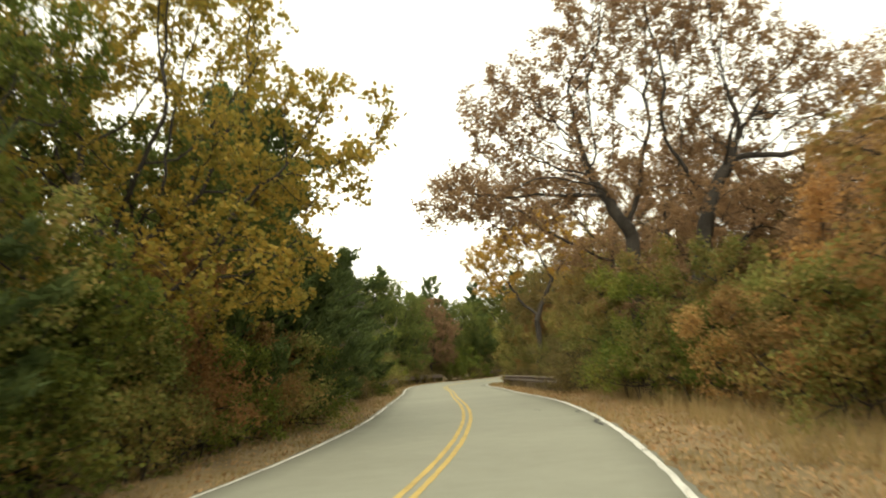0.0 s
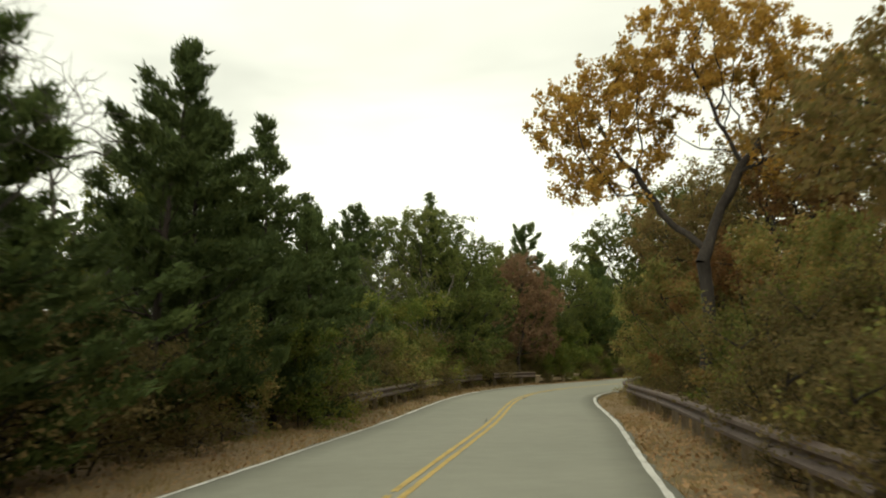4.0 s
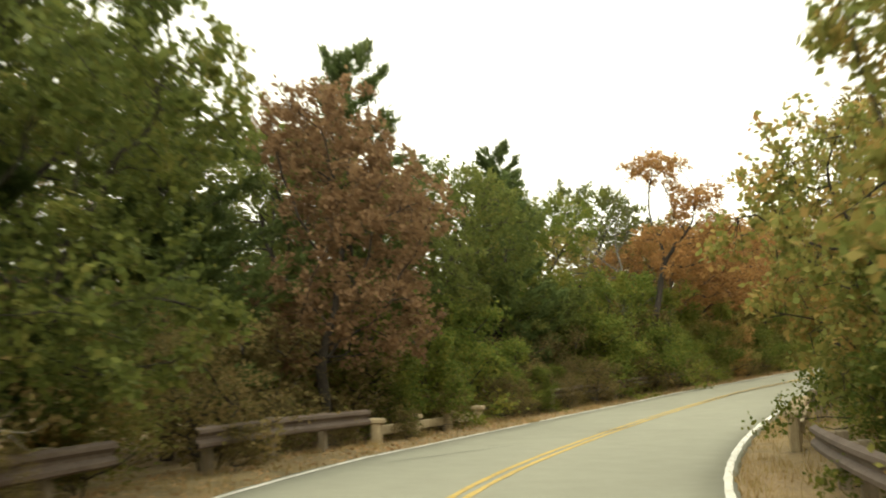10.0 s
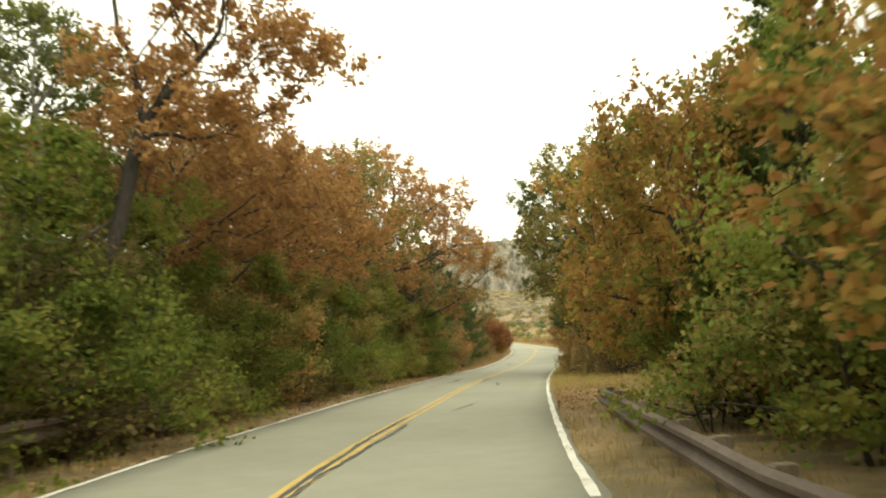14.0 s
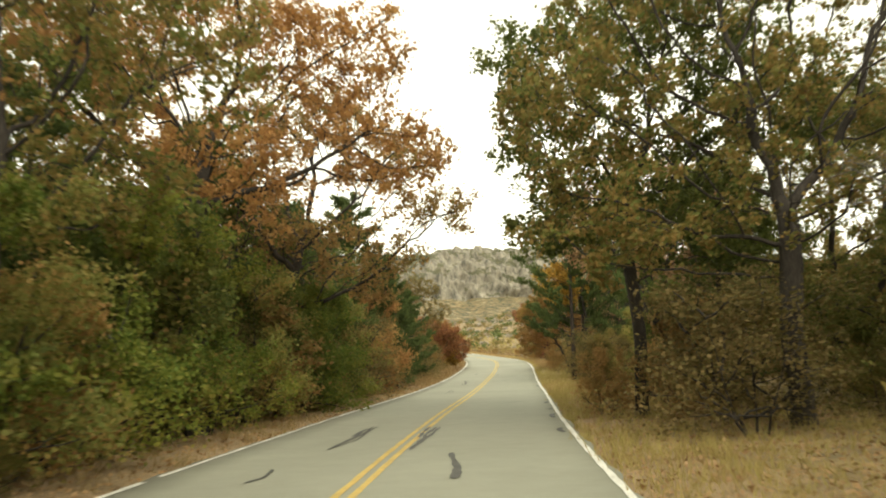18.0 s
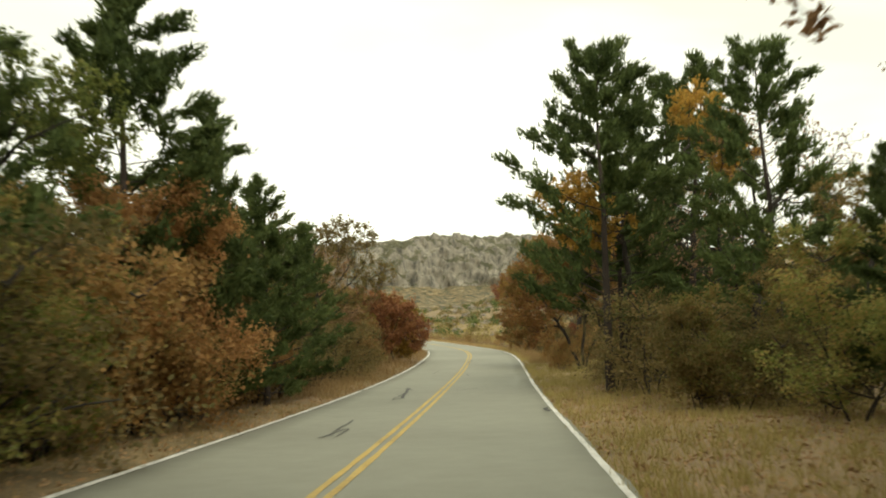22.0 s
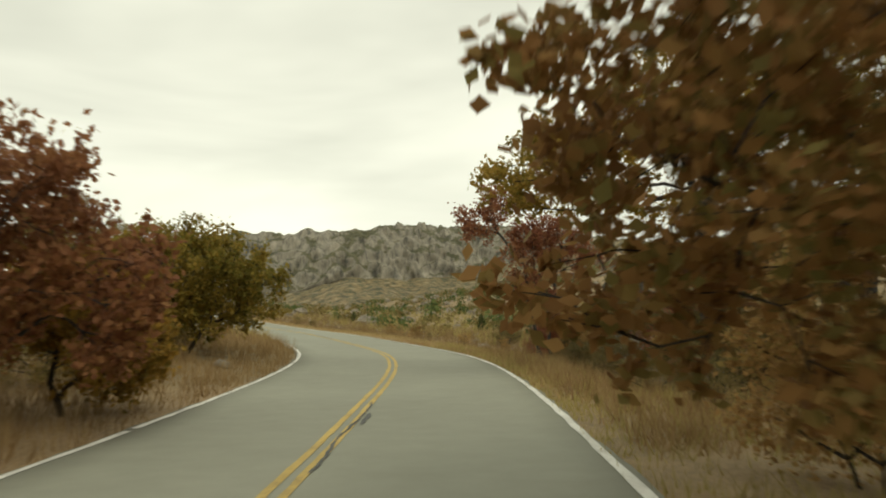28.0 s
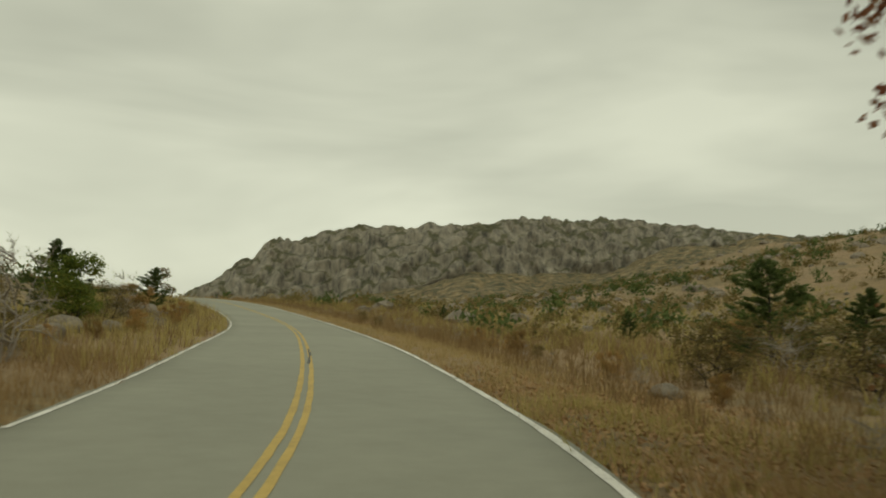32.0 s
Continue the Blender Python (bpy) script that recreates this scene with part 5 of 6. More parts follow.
# cedars
landmark("cedar4", (166.0, -6.0, 9.4, 1.2), (175.2, 5.0, 10.6, 1.0), (182.0, 8.6, 11.5, 0.95), (186.5, 8.6, 12.0, 0.9), (178.4, 5.8, 10.5, 0.75), (170.9, 8.8, 9.0, 0.95), (107.5, -10.2, 10.8, 0.8), (94.6, -7.6, 10.6, 0.8))
landmark("cedar1", (167.7, -4.9, 7.4, 0.75), (54.5, -6.6, 8.4, 1.0), (103.5, -7.6, 9.0, 1.0), (112.2, 6.8, 7.6, 0.8), (205.0, 13.0, 7.0, 1.0), (231.0, 12.5, 4.0, 1.0), (261.0, 16.0, 1.5, 1.4), (288.0, 14.0, 1.2, 1.3), (181.5, -7.6, 6.0, 1.0))
landmark("cedar2", (22.5, -6.8, 9.0, 1.0), (25.0, -6.4, 8.8, 1.2), (27.5, -6.6, 10.0, 1.15), (30.4, -5.6, 7.0, 1.1), (29.0, -7.4, 8.6, 1.2), (33.5, -6.2, 7.1, 1.2), (36.0, -6.4, 6.8, 1.2), (39.2, -6.4, 6.8, 1.2), (41.8, -6.8, 7.5, 1.2), (44.2, -6.8, 7.4, 1.2), (52.2, -6.6, 7.2, 1.1), (49.2, -6.0, 8.0, 0.95), (62.5, -5.8, 6.6, 0.9), (172.6, -4.6, 6.2, 1.0), (170.2, -5.6, 6.0, 1.0), (176.8, -5.2, 5.6, 1.0), (199.0, 14.0, 7.5, 1.0), (244.5, 14.0, 3.2, 1.6), (246.0, 18.0, 2.4, 1.5), (252.9, -8.4, 2.8, 1.5), (276.0, -7.6, 2.6, 1.5))
landmark("cedar3", (56.2, -5.8, 8.2, 1.0), (60.0, -5.8, 6.4, 1.1), (64.5, -6.8, 7.6, 1.1), (65.4, -6.2, 6.0, 1.1), (81.0, -6.6, 10.6, 0.75), (37.0, -6.8, 6.6, 1.0), (46.0, -7.6, 8.0, 1.1))
# lesser trees and shrubs
landmark("oakgreen", (95.8, -7.0, 7.8, 0.9), (93.0, -8.6, 8.4, 0.9), (149.5, 8.0, 7.4, 0.9), (147.6, -6.9, 8.2, 0.85), (152.5, -7.6, 8.6, 0.9), (156.5, -7.4, 8.0, 0.9), (161.5, -7.6, 7.6, 0.9), (17.0, -10.5, 9.5, 0.9), (85.8, -9.5, 9.2, 0.95), (99.6, -7.8, 9.0, 0.9), (97.5, -11.5, 10.0, 1.0), (105.2, -8.6, 9.2, 0.95), (73.8, -7.4, 6.6, 0.8))
landmark("cedar2", (152.6, 8.6, 6.8, 1.0), (157.0, -6.2, 7.6, 1.0), (160.5, -7.2, 8.2, 1.0), (153.5, -6.4, 7.0, 1.0), (145.5, -7.4, 8.0, 1.0), (138.0, -7.6, 8.0, 1.0))
landmark("green", (13.5, -6.2, 8.0, 0.8), (109.0, -7.6, 8.8, 0.85))
landmark("mixdome", (88.0, -12, 9.0, 0.9), (116.0, -10.8, 8.6, 0.95), (52.0, 9.2, 7.5, 0.85), (162.5, 12.0, 8.0, 0.85), (146.5, 11.0, 8.5, 0.9))
landmark("rust3", (36.0, 9.0, 10.0, 0.9), (20.5, 10.5, 9.0, 0.8), (160.5, 9.6, 8.0, 0.7))
landmark("rust1", (146.0, -9.5, 11.0, 1.0), (158.5, -8.6, 8.0, 0.9))
landmark("bare_dark", (193.5, 10.0, 9.6, 0.95), (187.0, 10.2, 8.5, 0.8), (215.5, 10.0, 8.0, 0.75), (220.0, 12.5, 8.0, 0.8), (217.5, 14.0, 8.0, 0.9), (174.0, 9.0, 8.6, 0.8), (152.5, -8.6, 10.5, 0.9))
landmark("bare", (221.5, 10.4, 7.0, 0.7), (224.0, 12.0, 7.0, 0.8), (217.0, 11.5, 7.4, 0.9), (223.5, 9.2, 6.2, 0.7))
landmark("tall_green", (110.0, -5.2, 5.4, 1.0), (112.2, -4.7, 4.8, 1.0), (107.5, -5.4, 5.0, 1.0), (116.0, -5.2, 4.0, 1.0), (119.5, -5.0, 4.4, 1.0), (125.2, -5.0, 4.4, 1.0), (129.2, -5.0, 4.2, 1.0), (135.2, -5.0, 4.6, 1.0), (142.2, -5.0, 4.4, 1.0), (150.5, -5.0, 4.2, 1.0), (27.5, 5.0, 4.0, 0.9), (31.0, 6.2, 4.0, 0.9), (76.0, -6.0, 5.0, 1.1), (73.5, -6.0, 4.6, 1.0), (70.0, -6.0, 4.4, 1.0), (66.5, -6.2, 4.4, 1.1), (106.5, 5.9, 4.6, 0.9), (97.0, 6.0, 4.6, 0.9), (89.0, 5.9, 4.6, 0.9), (139.0, -5.4, 4.6, 1.0), (154.0, -5.6, 4.6, 1.0), (132.0, -5.6, 4.4, 1.0))
landmark("tall_mixed", (122.4, -4.9, 4.2, 1.0), (132.4, -4.9, 4.2, 1.0), (145.4, -4.9, 4.2, 1.0), (157.0, -5.0, 4.0, 1.0), (24.8, 5.8, 4.6, 0.9), (29.6, 5.0, 4.4, 0.9), (25.0, 7.4, 4.2, 1.0), (48.0, 5.6, 4.0, 0.9), (51.5, 5.8, 4.4, 0.9), (60.0, 6.0, 4.6, 0.9), (11.0, -5.6, 4.6, 0.9), (126.0, -5.6, 4.6, 1.0), (147.0, -5.6, 4.4, 1.0), (163.5, 7.8, 3.6, 1.0), (167.2, 6.8, 2.8, 1.0), (180.5, 7.8, 3.4, 1.0), (161.5, -5.6, 4.4, 0.9))
landmark("tall_rust", (16.5, 7.4, 4.4, 1.0), (13.5, 8.2, 4.6, 1.0), (17.5, -5.4, 4.2, 0.9), (164.4, -5.2, 5.0, 1.0), (167.0, -5.0, 4.6, 0.9), (175.0, -5.6, 3.6, 1.0), (63.0, 5.8, 4.0, 0.8))
landmark("shrub_brush", (138.0, 6.0, 2.8, 1.2), (141.6, 6.4, 3.0, 1.2), (176.0, 5.4, 1.3, 1.2), (180.0, 6.0, 1.8, 1.2), (173.6, 6.0, 2.8, 1.2), (169.5, 6.6, 2.4, 1.2), (206.0, 5.6, 0.9, 1.4), (208.6, 5.2, 0.8, 1.4), (211.5, 5.4, 0.9, 1.4), (214.5, 5.6, 1.0, 1.4), (217.5, 5.6, 0.9, 1.4), (220.4, 5.8, 1.0, 1.3), (187.0, -4.9, 2.2, 1.1), (190.0, -5.0, 2.4, 1.1), (193.0, -4.9, 2.0, 1.1), (213.5, 7.0, 1.8, 1.3), (217.0, 7.2, 2.0, 1.3), (220.6, 7.0, 1.6, 1.3), (209.5, 6.8, 1.2, 1.2), (222.0, 10.4, 2.6, 1.3), (219.0, 10.6, 3.0, 1.4), (225.5, 10.0, 2.4, 1.4), (214.0, 10.5, 3.0, 1.4), (39.3, 4.6, 1.6, 1.0), (41.8, 4.8, 1.8, 1.0), (37.0, 4.9, 2.0, 1.0), (44.0, 5.0, 1.8, 1.0), (46.5, 4.9, 2.2, 1.0), (178.5, 7.0, 2.4, 1.2), (183.6, 6.2, 2.2, 1.1), (154.0, 8.0, 1.8, 1.0), (189.5, 8.2, 2.0, 1.0), (216.5, 6.6, 1.3, 1.2), (211.0, 7.2, 1.6, 1.3), (219.5, 8.0, 2.0, 1.3), (215.0, 8.0, 2.0, 1.3), (206.5, 8.8, 1.8, 1.3), (241.5, 13.0, 1.5, 1.6), (238.0, 9.0, 1.4, 1.4), (235.0, 11.0, 1.5, 1.4), (48.3, -4.7, 1.5, 1.0), (246.5, -9.5, 2.0, 1.2), (258.0, -7.5, 1.6, 1.2))
landmark("shrub_gold", (78.6, -5.4, 2.6, 0.7), (72.0, -5.2, 2.2, 0.7), (210.5, -5.4, 1.6, 0.9), (167.5, 6.0, 2.4, 0.9))
landmark("shrub_mixed", (41.5, 5.6, 2.6, 1.0), (158.5, 8.2, 2.4, 1.1), (183.0, 7.8, 2.4, 1.0), (79.0, 5.2, 2.6, 0.9), (34.5, 5.6, 2.6, 1.0))
landmark("shrub_green", (24.0, 6.0, 2.6, 1.0), (82.0, 5.3, 2.6, 0.9), (251.0, -7.6, 2.4, 1.2))
landmark("shrub_red", (224.8, 6.6, 1.8, 1.0), (226.5, 8.0, 2.4, 1.1), (222.5, 8.8, 2.4, 1.2), (185.0, 7.2, 2.6, 1.0), (214.4, 7.4, 2.0, 1.1), (217.5, 8.0, 2.2, 1.1), (220.5, 8.4, 2.4, 1.1), (199.0, -5.4, 2.6, 1.0))
landmark("shrub_rust", (144.3, 4.0, 1.7, 0.9), (143.4, 5.6, 2.4, 0.9), (146.6, 6.4, 3.0, 1.0), (225.2, 7.4, 2.0, 1.2), (222.4, 7.6, 1.8, 1.2), (208.0, 7.6, 1.6, 1.2), (218.0, 6.6, 1.6, 1.2), (19.0, 6.6, 2.8, 1.1), (21.5, 6.4, 2.6, 1.1), (191.0, 4.6, 1.4, 0.8), (198.6, 5.0, 2.4, 1.0), (209.0, 8.4, 2.2, 1.2), (212.8, 6.8, 1.4, 1.1), (246.0, 14.0, 1.5, 1.4), (194.5, -5.4, 2.6, 1.1), (270.0, -8.0, 1.6, 1.2))
landmark("bare2", (236.0, -5.5, 2.5, 1.2), (213.0, 5.9, 1.3, 1.1), (216.0, 6.1, 1.4, 1.1), (219.2, 6.3, 1.3, 1.1), (208.5, 6.0, 1.0, 1.1), (51.5, -4.8, 0.9, 0.6), (79.2, -6.6, 6.6, 0.7), (265.0, -8.0, 2.4, 1.0), (211.6, 5.6, 1.0, 1.1), (240.0, 12.0, 1.6, 1.5), (238.0, 13.6, 1.5, 1.5), (31.5, -5.2, 3.4, 0.8))
landmark("olive2", (148.0, 10.5, 9.0, 0.9), (136.0, 11.5, 8.6, 0.9), (131.5, 11.0, 7.6, 0.9))
landmark("olive1", (211.5, 11.0, 8.5, 0.9), (216.0, 12.5, 8.0, 0.9), (222.5, 13.2, 8.0, 0.9), (300.0, -6.4, 3.0, 1.0), (186.0, -8.6, 6.0, 0.9))


# ---- the wood that fills in behind them ----
def pick_kind(rng, table):
    r = rng.random() * sum(w for _, w in table)
    for k, w in table:
        r -= w
        if r <= 0:
            return k
    return table[-1][0]


fill_rng = random.Random(20)


def fill(s0, s1, side, shrubs, trees, near, tall, low):
    """From, to, side, edge shrubs, trees, nearest, tree heights, shrub heights."""
    rng = fill_rng
    for lane, gap, o0, o1, table, h in (("edge", 2.4, near, near + 1.3, shrubs, low), ("first", 3.3, near + 1.6, near + 3.4, trees, tall), ("second", 4.6, near + 4.6, near + 8.0, trees, tall)):
        s = s0 + rng.uniform(0, gap)
        while s < s1 and table:
            o = side * rng.uniform(o0, o1)
            x, y, _ = road_at(s, o)
            k = pick_kind(rng, table)
            height = rng.uniform(*h)
            d = np.hypot(RX - x, RY - y).min()
            taken = any(abs(a - s) < 2.2 and abs(b - o) < 2.2 for a, b, hh in MARKED if hh > 3.6) and lane != "edge"
            if d > near - 0.4 and not taken:
                plant(k, s, o, height, rng.uniform(0.9, 1.2))
            s += gap * rng.uniform(0.7, 1.3)


fill(-25, 33, -1, [("shrub_green", 3), ("shrub_mixed", 2), ("shrub_rust", 1)], [("oakgreen", 3), ("mixdome", 2), ("cedar2", 2), ("gold", 1)], 4.7, (7.5, 10), (2.0, 3.4))
fill(33, 92, -1, [("shrub_brush", 4), ("shrub_green", 2), ("shrub_mixed", 1)], [("cedar1", 3), ("cedar2", 4), ("cedar3", 2), ("green", 1)], 4.9, (7.2, 9.4), (1.6, 3.0))
fill(92, 118, -1, [("shrub_green", 3), ("shrub_mixed", 1), ("shrub_brush", 2)], [("cedar2", 2), ("oakgreen", 4), ("mixdome", 1)], 5.0, (7.0, 9.0), (2.4, 4.0))
fill(118, 148, -1, [("shrub_mixed", 2), ("shrub_green", 2), ("shrub_rust", 1), ("shrub_brush", 2)], [("oakgreen", 3), ("rustdome", 2), ("mixdome", 3), ("olive2", 1)], 4.8, (8.5, 11.5), (2.2, 3.6))
fill(148, 165, -1, [("shrub_mixed", 2), ("shrub_green", 2), ("shrub_rust", 1), ("shrub_brush", 2)], [("cedar2", 2), ("oakgreen", 2), ("mixdome", 2), ("olive2", 1)], 4.6, (6.5, 8.0), (2.2, 3.6))
fill(170, 205, -1, [("shrub_rust", 1), ("shrub_red", 1), ("shrub_brush", 4), ("shrub_mixed", 1)], [("cedar1", 2), ("olive1", 3), ("rust3", 1)], 5.2, (5.5, 7.5), (1.8, 2.8))
fill(205, 228, -1, [("shrub_gold", 2), ("shrub_rust", 1), ("shrub_brush", 1)], [("olive1", 1), ("rust1", 1)], 6.5, (3.5, 4.6), (1.4, 2.2))
fill(-25, 40, 1, [("shrub_rust", 2), ("shrub_mixed", 2), ("shrub_brush", 1)], [("rust1", 2), ("rust3", 2), ("olive1", 1), ("gold", 1)], 6.6, (7.0, 9.5), (2.0, 3.0))
fill(40, 75, 1, [("shrub_mixed", 2), ("shrub_brush", 2), ("shrub_green", 1)], [("olive1", 2), ("cedar2", 1), ("rust2", 1), ("olive2", 2)], 5.7, (6.5, 9.0), (2.0, 3.2))
fill(75, 117, 1, [("shrub_green", 3), ("shrub_mixed", 3), ("shrub_gold", 1)], [("mixdome", 3), ("cedar2", 1), ("olive2", 2), ("oakgreen", 1)], 5.7, (6.0, 8.0), (2.2, 3.4))
fill(85, 95, 1, [("shrub_mixed", 2), ("shrub_green", 2)], [], 5.2, (6.0, 8.0), (2.2, 3.2))
fill(103, 114, 1, [("shrub_mixed", 2), ("shrub_green", 2), ("shrub_rust", 1)], [], 5.1, (6.0, 8.0), (2.2, 3.4))
fill(98, 132, -1, [("shrub_brush", 2), ("shrub_green", 1)], [], 4.1, (6.0, 8.0), (1.0, 1.7))
fill(126, 150, 1, [("shrub_brush", 2), ("shrub_mixed", 1)], [("olive2", 2), ("olive1", 1), ("bare", 2)], 8.8, (6.0, 8.5), (1.0, 2.0))
fill(150, 172, 1, [("shrub_brush", 3)], [("cedar1", 3), ("olive1", 1), ("olive1", 1), ("rust2", 1), ("bare", 1)], 7.4, (4.5, 6.5), (1.2, 2.2))
fill(172, 212, 1, [("shrub_brush", 2), ("shrub_mixed", 1)], [("cedar1", 3), ("cedar2", 1), ("olive1", 1), ("bare", 2)], 10.5, (4.5, 6.5), (1.2, 2.0))
fill(90, 99, -1, [("shrub_brush", 2), ("shrub_green", 1)], [], 4.3, (6.0, 8.0), (1.0, 1.7))
fill(57, 66, -1, [("shrub_brush", 2), ("shrub_mixed", 1)], [], 4.5, (6.0, 8.0), (1.0, 1.6))
fill(99, 131, -1, [("shrub_brush", 2), ("shrub_mixed", 1)], [], 4.2, (6.0, 8.0), (1.0, 1.8))
fill(60, 96, -1, [("shrub_brush", 2), ("shrub_mixed", 1)], [], 3.95, (6.0, 8.0), (0.6, 1.05))
fill(100, 133, -1, [("shrub_brush", 2), ("shrub_mixed", 1)], [], 3.9, (6.0, 8.0), (0.7, 1.2))
fill(39, 66, 1, [("shrub_brush", 2), ("shrub_mixed", 1)], [], 4.4, (6.0, 8.0), (0.9, 1.5))
fill(216, 290, 1, [("bare2", 3), ("shrub_rust", 2), ("shrub_brush", 1)], [], 6.6, (6.0, 8.0), (0.4, 0.9))
fill(230, 290, -1, [("bare2", 2), ("shrub_rust", 2), ("shrub_brush", 1)], [], 5.2, (6.0, 8.0), (0.4, 0.9))
fill(62, 77, 1, [("shrub_brush", 2), ("shrub_mixed", 2)], [], 4.8, (6.0, 8.0), (1.3, 2.0))


def thicket(name, seed, s0, s1, o0, o1, low, high, count, size, colour, label, fade=1.0):
    """Undergrowth and the wood further in, too dense to tell plant from plant."""
    rng = np.random.RandomState(seed)
    inner, outer = (o0, o1) if abs(o0) < abs(o1) else (o1, o0)
    s, o = rng.uniform(s0, s1, count) + rng.normal(0, 4, count), inner + (outer - inner) * rng.uniform(0, 1, count) ** fade
    x, y, _ = road_at(s, o)
    keep = np.array([np.hypot(RX - a, RY - b).min() > min(abs(o0), abs(o1)) - 0.5 for a, b in zip(x, y)])
    s, o, x, y = s[keep], o[keep], x[keep], y[keep]
    top = low + (high - low) * (0.5 + 0.5 * rolls(x, y, 9.0, seed)) * (0.75 + 0.25 * rolls(x, y, 3.1, seed + 1))
    z = top * rng.uniform(0, 1, len(x)) ** 0.8
    c = np.stack([x, y, on_land(x, y) + z], 1)
    a = unit(rng.normal(0, 1, c.shape))
    b = unit(np.cross(a, rng.normal(0, 1, c.shape)))
    long = size * rng.uniform(0.6, 1.3, len(c))
    v, f = blades(c, a, b, long, long * 0.7)
    tagged(new(name, mesh_of(name, v, f, LEAF[colour])), label, "undergrowth", kind="stuff")


THICK = "dense undergrowth between the roadside trees"
DEEP = "deeper part of the wood behind the roadside trees"
thicket("undergrowth", 41, -25, 96, -10, -6.2, 1.8, 4.6, 70000, 0.16, "brush", THICK)
thicket("undergrowth", 49, 92, 126, -11, -6.6, 3.0, 6.0, 40000, 0.16, "green", "dense green undergrowth between the roadside trees")
thicket("undergrowth", 42, 118, 200, -10, -6.4, 1.8, 4.4, 48000, 0.16, "mixed", THICK)
thicket("undergrowth", 43, -25, 128, 6.8, 10.5, 1.8, 4.6, 70000, 0.16, "mixed", THICK)
thicket("undergrowth", 44, 128, 200, 12.0, 17.0, 1.0, 3.4, 20000, 0.24, "brush", THICK)
thicket("deep_wood", 45, -25, 120, -75, -13, 4.0, 9.5, 60000, 0.42, "cedar", DEEP, 2.6)
thicket("deep_wood", 46, 118, 196, -70, -13, 4.0, 8.5, 38000, 0.42, "olive", DEEP, 2.6)
thicket("deep_wood", 47, -25, 128, 13, 75, 4.0, 8.5, 56000, 0.42, "brush", DEEP, 2.6)
thicket("deep_wood", 48, 126, 200, 17, 70, 3.5, 7.5, 34000, 0.42, "olive", DEEP, 2.6)


# ---- grasses and fallen leaves ----
def tufts(name, rng, s0, s1, o0, o1, count, low, high, material, label, wide=0.02, lean=0.35, clumped=0.5, category="grass"):
    k = int(count / 9)
    cs, co = rng.uniform(s0, s1, k), o0 + (o1 - o0) * rng.uniform(0, 1, k) ** 1.15
    who = rng.randint(0, k, count)
    s = cs[who] + rng.normal(0, 0.13, count)
    o = co[who] + rng.normal(0, 0.10, count)
    u = np.clip((o - 3.3) / 15, 0, 1) ** (1 / 1.7)
    bare = (o > 3) & (np.abs(s - 186.2 - 9.5 * u ** 1.1) < 1.0) & (rng.uniform(0, 1, count) < 0.65)
    s, o, who, count = s[~bare], o[~bare], who[~bare], int((~bare).sum())
    x, y, _ = road_at(s, o)
    patch = 0.5 + 0.5 * rolls(x, y, 6.5, 21)
    thick = rng.uniform(0, 1, count) < 0.25 + 1.1 * patch
    x, y, who, patch, count = x[thick], y[thick], who[thick], patch[thick], int(thick.sum())
    z = on_land(x, y)
    hgt = (0.65 + 0.6 * patch) * rng.uniform(low, high, count) * rng.uniform(0.6, 1.25, k)[who]
    a = unit(np.stack([rng.normal(0, lean, count), rng.normal(0, lean, count), np.ones(count)], 1))
    b = unit(np.cross(a, rng.normal(0, 1, (count, 3))))
    c = np.stack([x, y, z], 1) + a * (hgt * 0.45)[:, None]
    v, f = blades(c, a, b, hgt, wide * rng.uniform(0.6, 1.5, count))
    ob = new(name, mesh_of(name, v, f, material))
    return tagged(ob, label, category, kind="stuff")


def litter(rng, s0, s1, o0, o1, count, label):
    s, o = rng.uniform(s0, s1, count), rng.uniform(o0, o1, count)
    x, y, _ = road_at(s, o)
    z = on_land(x, y) + rng.uniform(0.01, 0.05, count)
    up = unit(rng.normal(0, 0.5, (count, 3)) + (0, 0, 1))
    a = unit(np.cross(up, rng.normal(0, 1, (count, 3))))
    b = np.cross(up, a)
    long = rng.uniform(0.045, 0.11, count)
    v, f = blades(np.stack([x, y, z], 1), a, b, long, long * 0.6)
    tagged(new("fallen_leaves", mesh_of("fallen_leaves", v, f, LITTER)), label, "fallen leaves", kind="stuff")


grass_rng = np.random.RandomState(8)
VERGE = "thin strip of dry tan grass along the asphalt edge"
tufts("dry_grass", grass_rng, -10, 190, -4.9, -3.05, 30000, 0.07, 0.26, DRY_GRASS, VERGE, 0.014)
tufts("dry_grass", grass_rng, -10, 135, 3.05, 5.4, 24000, 0.07, 0.26, DRY_GRASS, VERGE, 0.014)
tufts("dry_grass", grass_rng, 128, 232, 3.05, 10.0, 70000, 0.10, 0.36, VERGE_GRASS, "greenish tan grass in tufts between road and trees", 0.017)
tufts("dry_grass", grass_rng, 230, 345, 3.05, 6.5, 16000, 0.10, 0.4, DRY_GRASS, "short tan grass along the asphalt edge", 0.018)
tufts("tall_grass", grass_rng, 176, 240, -8.5, -3.1, 26000, 0.25, 0.7, RED_GRASS, "russet knee-high grass beside the road", 0.016, 0.28)
tufts("tall_grass", grass_rng, 236, 345, -12, -3.1, 26000, 0.3, 0.75, VERGE_GRASS, "tan and greenish grass on the bank", 0.02, 0.28)
tufts("tall_grass", grass_rng, 236, 345, -9, -3.3, 10000, 0.3, 0.8, RED_GRASS, "russet grass on the bank", 0.02, 0.25)
tufts("tall_grass", grass_rng, 214, 345, 5.2, 17, 46000, 0.35, 0.85, RED_GRASS, "tall russet bluestem grass beside the road", 0.018, 0.25)
